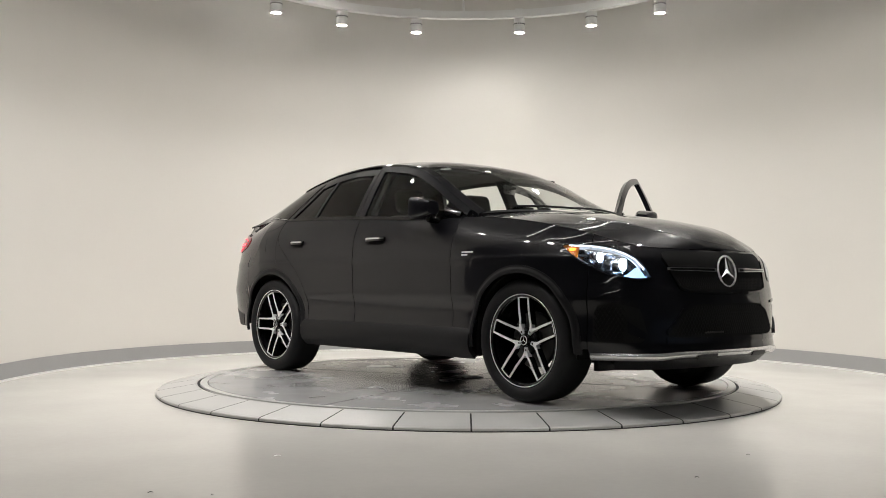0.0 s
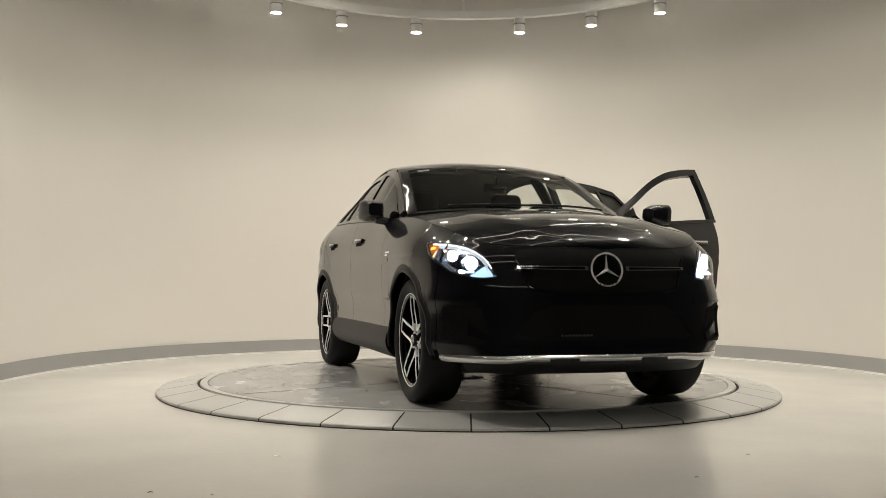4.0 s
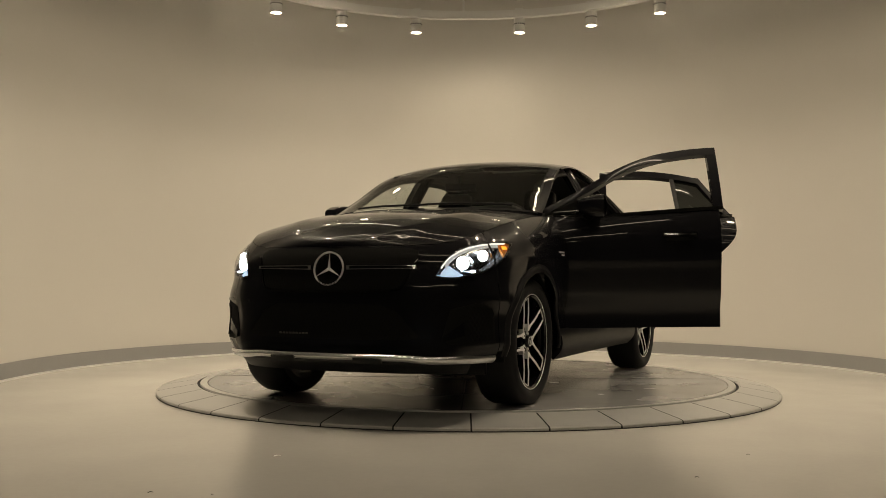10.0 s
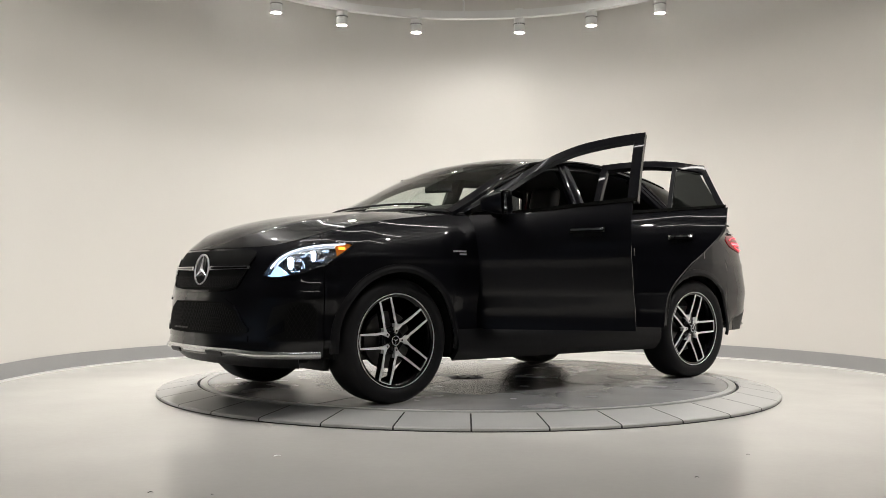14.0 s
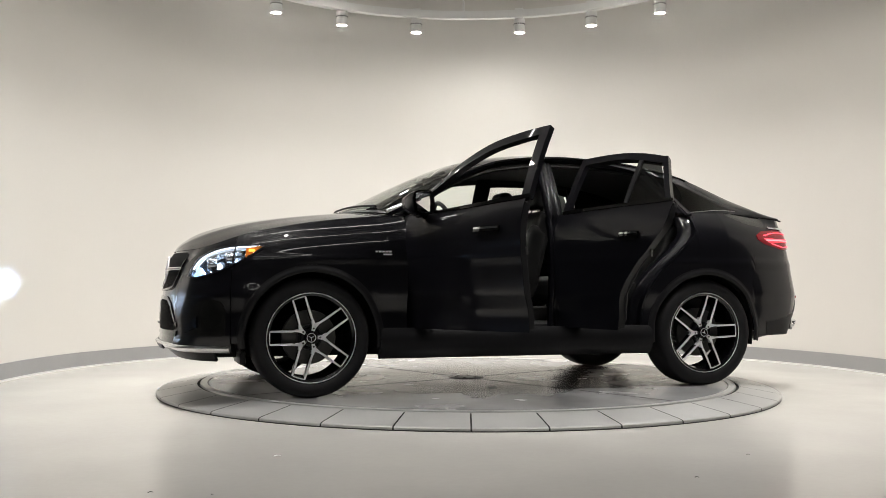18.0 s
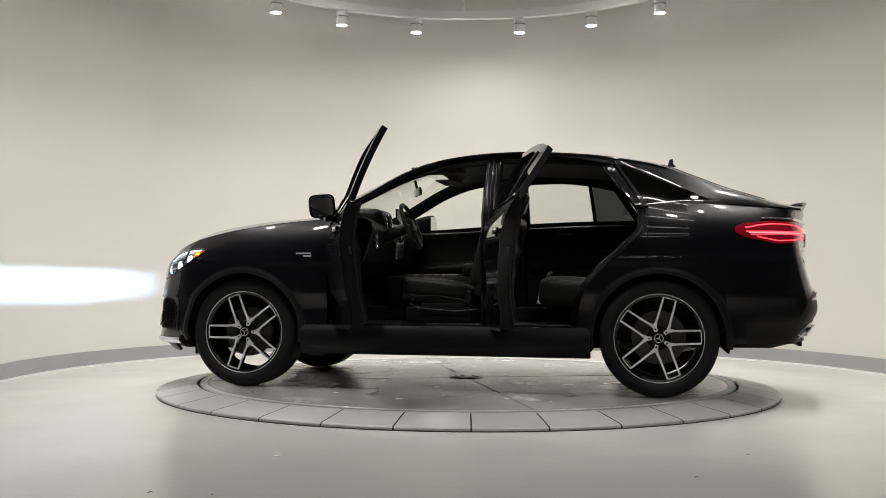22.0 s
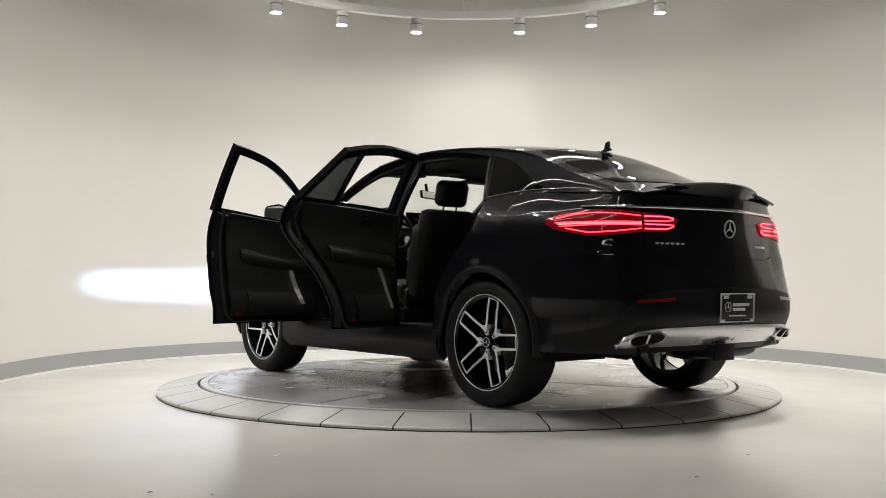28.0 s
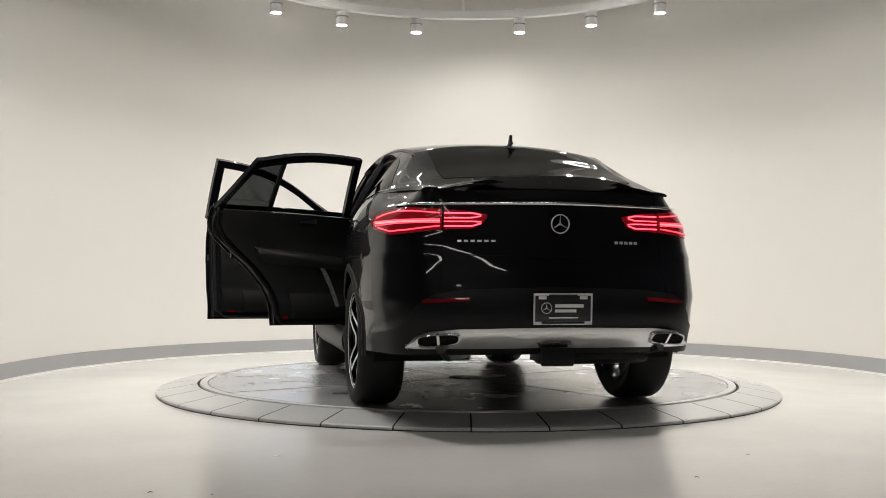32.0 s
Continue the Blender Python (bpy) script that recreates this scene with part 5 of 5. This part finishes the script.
    for xc in (AXLE, -AXLE):
        bm = bmesh.new()
        tube(bm, [(xc, -0.75, HUB_Z), (xc, -0.3, 0.36), (xc, 0.3, 0.36), (xc, 0.75, HUB_Z)], 0.045, 8)
        tube(bm, [(xc - 0.25, -0.3, 0.30), (xc, -0.72, 0.28), (xc + 0.25, -0.3, 0.30)], 0.025, 8)
        tube(bm, [(xc - 0.25, 0.3, 0.30), (xc, 0.72, 0.28), (xc + 0.25, 0.3, 0.30)], 0.025, 8)
        part("axle", bm, DISC_BRAKE, CAR)
    # number plate with a bright frame; its writing as bars
    m = Matrix.Translation((-2.563, 0.003, 0.612)) @ pose(0, 0, 0, 0, -3, 0)
    p = bmesh.new()
    box(p, (-0.003, -0.155, -0.076), (0.003, 0.155, 0.076), 0.002, m)
    plate = part("number_plate", p, PLATE_DARK, CAR, "dark dealer plate in a chrome frame")
    bm = bmesh.new()
    for lo, hi in (((-0.008, -0.165, 0.072), (0.0, 0.165, 0.084)), ((-0.008, -0.165, -0.084), (0.0, 0.165, -0.066)), ((-0.008, -0.165, -0.084), (0.0, -0.156, 0.084)), ((-0.008, 0.156, -0.084), (0.0, 0.165, 0.084))):
        box(bm, lo, hi, 0.002, m)
    for y in (-0.115, 0.115):
        box(bm, (-0.009, y - 0.022, 0.052), (-0.001, y + 0.022, 0.07), 0.003, m)
    part("plate_frame", bm, BADGE, plate, "chrome plate frame", smooth=False)
    bm = bmesh.new()
    for y0, y1, z0, z1 in ((0.045, -0.115, 0.008, 0.026), (0.045, -0.075, -0.018, -0.002), (0.078, -0.085, -0.050, -0.043)):
        box(bm, (-0.0045, y1, z0), (-0.003, y0, z1), m=m)
    part("plate_print", bm, PAPER, plate, "pale bars of lettering", smooth=False)
    for y0, y1, z0, z1 in ((0.08, -0.08, 0.070, 0.078), (0.12, -0.12, -0.078, -0.066)):
        bm = bmesh.new()
        box(bm, (-0.0095, y1, z0), (-0.008, y0, z1), m=m)
        part("frame_print", bm, GAP_BLACK, plate, smooth=False)
    bm = bmesh.new()
    star_emblem(bm, 0.030, 0.002, 0.10)
    part("plate_emblem", bm, PAPER, plate, smooth=False, place=m @ Matrix.Translation((-0.0035, 0.092, 0.005)) @ pose(0, 0, 0, 90, 0, -90))
    # emblem and lettering bars on the tailgate
    bm = bmesh.new()
    star_emblem(bm, 0.053, 0.006, 0.12)
    part("tail_emblem", bm, BADGE, CAR, "round chrome emblem", smooth=False, place=Matrix.Translation((-2.512, 0, 1.069)) @ pose(0, 0, 0, 90, 0, -90) @ pose(0, 0, 0, 3, 0, 0))
    for side, y0, y1, n in ((1, 0.565, 0.34, 6), (-1, -0.345, -0.505, 5)):
        w = (y1 - y0) / n
        for k in range(n):
            a, b = y0 + w * k, y0 + w * (k + 0.62)
            ua, ub = u_of_y(abs(a), False), u_of_y(abs(b), False)
            strip("tail_badge", (min(ua, ub), max(ua, ub)), lambda u: 0.966 if side < 0 else 0.970, lambda u: 0.981, 0.004, BADGE, CAR, 0.004, 3, 2, side, "chrome badge bar")
    # spoiler lip
    bm = bmesh.new()
    sect = [(-2.20, None), (-2.33, 1.318), (-2.43, 1.326), (-2.515, 1.338), (-2.525, 1.328), (-2.505, 1.29), (-2.487, 1.24), (-2.472, 1.19), (-2.38, 1.19)]
    rows = []
    for i in range(41):
        t = -1 + 2 * i / 40
        y = 0.605 * t
        sweep, drop = 0.20 * t * t + 0.17 * abs(t) ** 6, 0.052 * t * t + 0.055 * abs(t) ** 8
        row = []
        for x, z in sect:
            xx = x + sweep * (0.9 if z is not None else 0.35)
            zz = (z - drop * (1 if z > 1.27 else 0.4)) if z is not None else crown(xx) - (crown(xx) - rail(xx)[1]) * min(1.2, abs(y) / rail(xx)[0]) ** 2.3 + 0.001
            row.append(bm.verts.new((xx, y * (0.91 if z is not None and z < 1.3 else 1.0), zz)))
        rows.append(row)
    for a, b in zip(rows, rows[1:]):
        for k in range(len(sect) - 1):
            bm.faces.new((a[k], b[k], b[k + 1], a[k + 1]))
    bm.faces.new(rows[0])
    bm.faces.new(rows[-1][::-1])
    bmesh.ops.recalc_face_normals(bm, faces=bm.faces)
    part("spoiler", bm, PAINT, CAR, "black lip spoiler")
    # roof aerial
    bm = bmesh.new()
    fin = [(0.075, 0.0), (0.02, 0.012), (-0.015, 0.020), (-0.035, 0.058), (-0.062, 0.062), (-0.058, 0.022), (-0.075, 0.0)]
    for y, k in ((0.0, 1.0),):
        prism(bm, fin, 0.016, Matrix.Translation((-1.53, 0.008, 1.618)) @ pose(0, 0, 0, 90, 0, 0) @ pose(0, 0, 0, 0, 0, -10))
    lathe(bm, [(0.0005, 0.012), (0.05, 0.010), (0.085, 0.0)], 20, Matrix.Translation((-1.53, 0, 1.615)) @ pose(0, 0, 0, 0, -11, 0) @ Matrix.Diagonal((1, 0.42, 1, 1)))
    part("roof_aerial", bm, TRIM, CAR, "black fin aerial")


def flank_trim():
    for s in (1, -1):
        def put(name, f, nu, nv, mat, thick, label="", parent=CAR):
            bm = bmesh.new()
            sheet(bm, f if s > 0 else (lambda a, b: mul(f(1 - a, b), (1, -1, 1))), nu, nv, thick)
            return part(name, bm, mat, parent, label)
        # fixed window behind the rear door
        def pane(a, b):
            x = (-1.385 + 0.19 * b) * (1 - a) + (-1.85 + 0.06 * b) * a
            hi = 0.84 - 0.68 * a ** 1.9
            return flank(x, 0.05 + 0.08 * a + (hi - 0.05 - 0.08 * a) * b, 0.003)
        q = put("quarter_window", pane, 20, 10, TINTED, 0.0, "dark fixed side window")
        # thin chrome strip in place of the line of light reflected here
        put("window_glint", lambda a, b: flank(-1.385 - 0.475 * a, 0.022 + 0.016 * b + 0.085 * a, 0.006), 20, 2, CHROME, 0.008, "bright strip under the side window", q)
        put("backing", lambda a, b: pane(a, b) - Vector((0, 0.02, 0.01)), 12, 8, CAVITY, 0.0, "", q)
        # wing badge as bars
        for k in range(5):
            strip("wing_badge", (0.3142 + 0.0036 * k, 0.3171 + 0.0036 * k), lambda u: 0.9475, lambda u: 0.958, 0.003, BADGE, CAR, 0.003, 2, 2, s, "chrome badge bar")
        strip("wing_badge", (0.3225, 0.332), lambda u: 0.930, lambda u: 0.939, 0.003, BADGE, CAR, 0.003, 2, 2, s, "chrome badge bar")
        # roof rail strip
        put("roof_strip", lambda a, b: flank(0.10 - 1.62 * a, 0.955 + 0.03 * b, 0.008), 50, 2, GLOSS_TRIM, 0.01, "black roof strip")
        # cowl corner and wiper
    strip("fuel_flap", (0.7245, 0.7485), lambda u: 1.005, lambda u: 1.125, 0.0015, PAINT, CAR, 0.003, 10, 8, -1, "fuel flap")
    bm = bmesh.new()
    sheet(bm, lambda a, b: top(0.905 + 0.185 * (1 - (1 - 2 * b) ** 2) * 1.0 + 0.03 - 0.035 * a, (1 - 2 * b) * 0.96, -0.006), 4, 30, 0.01)
    part("cowl", bm, TRIM, CAR)
    for y0, y1, dx in ((0.62, 0.02, 0.0), (0.05, -0.55, 0.01)):
        bm = bmesh.new()
        pts = []
        for k in range(9):
            y = y0 + (y1 - y0) * k / 8
            t = y / 0.80
            x = 0.885 + 0.18 * (1 - t * t) + dx
            q = top(x, t * 0.97)
            pts.append((x, y, q.z + 0.016))
        tube(bm, pts, 0.008, 6)
        part("wiper", bm, TRIM, CAR, "black wiper")
    # paper in the corner of the windscreen
    bm = bmesh.new()
    sheet(bm, lambda a, b: top(0.27 - 0.045 * a, -0.68 - 0.13 * b, -0.004), 3, 3)
    st = part("sticker", bm, PAPER, CAR, "white paper sticker inside the windscreen")
    bm = bmesh.new()
    for k in range(3):
        sheet(bm, lambda a, b: top(0.262 - 0.011 * k - 0.006 * a, -0.70 - 0.09 * b, -0.001), 2, 2)
    part("sticker_print", bm, GREY_PRINT, st, smooth=False)


AMBER_LENS = material("amber_lens", (0.75, 0.22, 0.02), 0.08, coat=1.0, grain=0.1, scale=200)
PINK_LENS = glow("pink_lens", (1.0, 0.42, 0.45), 0.9)
GUIDE_GREY = glow("guide_grey", (0.80, 0.88, 1.0), 0.55)
SPILL_BLUE = glow("pale_blue_glow", (0.42, 0.66, 1.0), 1.8)
LOW_GLOW = glow("low_glow", (0.60, 0.76, 1.0), 45.0)
PLATE_DARK = material("plate_dark", (0.03, 0.03, 0.035), 0.25, grain=0.1, scale=80)
for lamp_side in (1, -1):
    headlight(lamp_side)
nose_trim()
tail_trim()
flank_trim()


# ---- the car: inside ----
def cushion(bm, lo, hi, m, soft=0.05, puff=0.0):
    """A soft padded block."""
    made = bmesh.ops.create_cube(bm, size=2)["verts"]
    geom = list({e for v in made for e in v.link_edges})
    bmesh.ops.subdivide_edges(bm, edges=geom, cuts=7, use_grid_fill=True)
    lo, hi = Vector(lo), Vector(hi)
    half, mid = (hi - lo) / 2, (hi + lo) / 2
    for v in [v for v in bm.verts if v.tag is False]:
        c = v.co.copy()
        r = soft / min(half)
        p = Vector()
        core = Vector([max(-1 + soft / half[k], min(1 - soft / half[k], c[k])) for k in range(3)])
        d = Vector([(c[k] - core[k]) * half[k] for k in range(3)])
        d = d.normalized() * soft if d.length > 1e-9 else d
        p = Vector([core[k] * half[k] for k in range(3)]) + d
        swell = puff * (1 - (p.x / half.x) ** 2) * (1 - (p.y / half.y) ** 2)
        p.z += swell * (1 if p.z > 0 else 0)
        v.co = m @ (mid + p)
        v.tag = True


def seat(y, width=0.25):
    back = pose(-0.20, y, 0.66, 0, -14, 0)
    bm = bmesh.new()
    cushion(bm, (-0.26, -width, -0.11), (0.27, width, 0.07), pose(0.10, y, 0.68, 0, -6, 0), 0.06, 0.01)
    s = part("front_seat", bm, LEATHER, CAR, "black leather front seat")
    for e in (-1, 1):
        bm = bmesh.new()
        cushion(bm, (-0.22, -0.045, -0.08), (0.26, 0.045, 0.05), pose(0.10, y + e * (width - 0.03), 0.72, 0, -6, 0), 0.04)
        part("seat_bolster", bm, LEATHER, s)
    bm = bmesh.new()
    cushion(bm, (-0.075, -width, -0.02), (0.06, width, 0.64), back, 0.055)
    for e in (-1, 1):
        cushion(bm, (-0.05, -0.05, 0.05), (0.10, 0.05, 0.52), back @ pose(0, e * (width - 0.045), 0), 0.045)
    part("backrest", bm, LEATHER, s)
    bm = bmesh.new()
    cushion(bm, (-0.05, -0.135, 0.665), (0.06, 0.135, 0.86), back, 0.05)
    part("headrest", bm, LEATHER, s, "padded headrest")
    for e in (-0.06, 0.06):
        bm = bmesh.new()
        tube(bm, [back @ Vector((0, e, 0.6)), back @ Vector((0, e, 0.74))], 0.007, 8)
        part("headrest_bar", bm, CHROME, s, "chrome headrest bar")
    bm = bmesh.new()
    box(bm, (-0.14, y - width, 0.46), (0.34, y + width, 0.575), 0.02)
    part("seat_base", bm, TRIM, s)
    bm = bmesh.new()
    box(bm, (-0.10, y + (width + 0.004) * (1 if y > 0 else -1) - 0.004, 0.52), (0.22, y + (width + 0.004) * (1 if y > 0 else -1) + 0.004, 0.60), 0.003)
    part("seat_side_trim", bm, TRIM, s, "black seat side trim")
    bm = bmesh.new()
    e = y + (width + 0.010) * (1 if y > 0 else -1)
    tube(bm, [(0.30, e, 0.60), (0.26, e, 0.655), (0.10, e, 0.655), (-0.08, e, 0.63), (-0.20, e, 0.56), (-0.02, e, 0.545), (0.24, e, 0.565), (0.30, e, 0.60)], 0.004, 6)
    part("seat_piping", bm, DISC_BRAKE, s, "thin bright seat trim line")


def interior():
    bm = bmesh.new()
    box(bm, (-1.95, -0.84, 0.42), (0.95, 0.84, 0.455))
    box(bm, (-1.0, -0.12, 0.45), (0.9, 0.12, 0.56), 0.02)
    part("carpet", bm, CARPET, CAR, "black carpet")
    # bulkhead and dashboard
    bm = bmesh.new()
    sheet(bm, lambda a, b: Vector((0.92 + 0.05 * b, 0.80 - 1.60 * a, 0.45 + 0.72 * b)), 4, 4, 0.03)
    part("bulkhead", bm, CARPET, CAR)
    bm = bmesh.new()
    prof = [(0.93, 1.18), (0.86, 1.215), (0.74, 1.232), (0.62, 1.225), (0.55, 1.19), (0.53, 1.12), (0.56, 1.02), (0.60, 0.90), (0.72, 0.80), (0.93, 0.76)]
    sheet(bm, lambda a, b: (lambda i, f: Vector((prof[i][0] + (prof[min(i + 1, 9)][0] - prof[i][0]) * f + 0.03 * (1 - (2 * b - 1) ** 2), 0.80 - 1.6 * b, prof[i][1] + (prof[min(i + 1, 9)][1] - prof[i][1]) * f)))(min(int(a * 9), 8), a * 9 - min(int(a * 9), 8)), 27, 20, 0.01)
    d = part("dashboard", bm, LEATHER, CAR, "black leather dashboard")
    bm = bmesh.new()
    cushion(bm, (-0.09, -0.20, -0.05), (0.12, 0.20, 0.075), pose(0.64, 0.37, 1.225), 0.05)
    part("instrument_hood", bm, LEATHER, d)
    for y in (0.30, 0.44):
        bm = bmesh.new()
        lathe(bm, [(0.05, 0.0), (0.056, 0.0), (0.058, 0.012), (0.052, 0.016), (0.05, 0.012)], 24, Matrix.Translation((0.553, y, 1.215)) @ pose(0, 0, 0, 0, -80, 0), closed=True)
        part("gauge_ring", bm, CHROME, d, "bright gauge ring")
    for y, z in ((0.70, 1.10), (0.09, 1.10), (-0.09, 1.10), (-0.70, 1.10), (0.70, 1.03)):
        bm = bmesh.new()
        lathe(bm, [(0.036, 0.0), (0.044, 0.0), (0.046, 0.012), (0.038, 0.014), (0.032, 0.004), (0.001, 0.004)], 24, Matrix.Translation((0.552, y, z)) @ pose(0, 0, 0, 0, -84, 0))
        part("air_vent", bm, CHROME, d, "round air vent with a bright ring")
    bm = bmesh.new()
    box(bm, (0.535, -0.11, 1.205), (0.55, 0.11, 1.33), 0.006)
    part("screen", bm, GLOSS_TRIM, d, "dark tablet screen")
    bm = bmesh.new()
    box(bm, (0.535, -0.10, 0.93), (0.56, 0.10, 1.06), 0.006)
    part("control_panel", bm, SILVER, d, "grey control panel")
    # console
    bm = bmesh.new()
    box(bm, (-0.35, -0.12, 0.50), (0.62, 0.12, 0.80), 0.03)
    box(bm, (-0.35, -0.11, 0.80), (0.02, 0.11, 0.90), 0.03)
    part("centre_console", bm, LEATHER, CAR, "black centre console")
    bm = bmesh.new()
    box(bm, (0.05, -0.09, 0.803), (0.55, 0.09, 0.812), 0.004)
    part("console_trim", bm, SILVER, CAR, "grey console trim")
    # steering wheel
    m = Matrix.Translation((0.36, 0.37, 1.175)) @ pose(0, 0, 0, 0, -68, 0)
    bm = bmesh.new()
    ring = [Vector((0.172 * math.cos(a), 0.178 * math.sin(a), 0)) for a in np.linspace(0, 2 * math.pi, 41)]
    tube(bm, [m @ q for q in ring], 0.016, 10, False)
    w = part("steering_wheel", bm, LEATHER, CAR, "black leather steering wheel")
    bm = bmesh.new()
    cushion(bm, (-0.06, -0.07, -0.03), (0.06, 0.07, 0.025), m, 0.025)
    part("wheel_hub", bm, LEATHER, w)
    bm = bmesh.new()
    for a in (90, -90, 180):
        c, s = math.cos(radians(a)), math.sin(radians(a))
        tube(bm, [m @ Vector((0.05 * c, 0.05 * s, -0.005)), m @ Vector((0.165 * c, 0.165 * s, 0))], 0.014, 8)
    part("wheel_spoke", bm, TRIM, w, "grey steering wheel spokes")
    bm = bmesh.new()
    tube(bm, [m @ Vector((0, 0, -0.02)), m @ Vector((0, 0, -0.28))], 0.045, 12)
    part("steering_column", bm, TRIM, w)
    seat(0.37)
    seat(-0.37)
    # rear bench
    back = pose(-1.20, 0, 0.66, 0, -24, 0)
    bm = bmesh.new()
    cushion(bm, (-0.28, -0.66, -0.12), (0.28, 0.66, 0.10), pose(-0.90, 0, 0.68, 0, -5, 0), 0.07, 0.015)
    b = part("rear_bench", bm, LEATHER, CAR, "black leather rear bench")
    bm = bmesh.new()
    for y0, y1 in ((-0.66, -0.13), (-0.12, 0.12), (0.13, 0.66)):
        cushion(bm, (-0.10, y0, -0.02), (0.06, y1, 0.58), back, 0.05)
    part("rear_backrest", bm, LEATHER, b)
    for y in (-0.40, 0.40):
        bm = bmesh.new()
        cushion(bm, (-0.06, y - 0.13, 0.585), (0.05, y + 0.13, 0.725), back, 0.05)
        part("rear_headrest", bm, LEATHER, b, "padded rear headrest")
    # lining of the roof, the tail and the sides
    bm = bmesh.new()
    sheet(bm, lambda a, c: top(0.20 - 2.35 * a, (1 - 2 * c) * 0.97, -0.05), 40, 16, 0.01)
    part("headliner", bm, HEADLINER, CAR, "dark roof lining")
    bm = bmesh.new()
    box(bm, (-2.05, -0.70, 1.06), (-1.50, 0.70, 1.08), 0.005)
    part("parcel_cover", bm, CARPET, CAR, "black load cover")
    bm = bmesh.new()
    turned = pose(0.395, 0, 1.468, 0, 8, 24)
    box(bm, (-0.010, -0.115, -0.033), (0.010, 0.115, 0.033), 0.008, turned)
    tube(bm, [(0.40, 0, 1.49), (0.42, 0, 1.56)], 0.012, 8)
    rv = part("inside_mirror", bm, GLOSS_TRIM, CAR, "black inside rear-view mirror")
    bm = bmesh.new()
    box(bm, (-0.0125, -0.105, -0.025), (-0.0105, 0.105, 0.025), 0.0, turned)
    part("inside_mirror_glass", bm, MIRROR, rv, smooth=False)
    bm = bmesh.new()
    box(bm, (0.02, -0.08, 1.610), (0.22, 0.08, 1.640), 0.01)
    part("roof_console", bm, HEADLINER, CAR, "overhead console")
    for s in (1, -1):
        bm = bmesh.new()
        box(bm, (0.12, s * 0.42 - 0.2, 1.575), (0.30, s * 0.42 + 0.2, 1.59), 0.006, pose(0, 0, 0, 0, 0, 0))
        part("sun_visor", bm, HEADLINER, CAR)
        bm = bmesh.new()
        sheet(bm, lambda a, c: Vector((-1.36 - 0.7 * a, s * (0.80 - 0.05 * a), 0.5 + 0.72 * c)), 6, 6, 0.02)
        part("side_lining", bm, CARPET, CAR)


interior()


def motions():
    rows = []
    for t, a in TURN:
        c, s = math.cos(radians(a)), math.sin(radians(a))
        rows.append((t, pose(c * CAR_AT[0] - s * CAR_AT[1], s * CAR_AT[0] + c * CAR_AT[1], 0, 0, 0, a)))
    walk(CAR, rows)
    walk(DISC, [(t, pose(0, 0, 0, 0, 0, a)) for t, a in TURN])


motions()
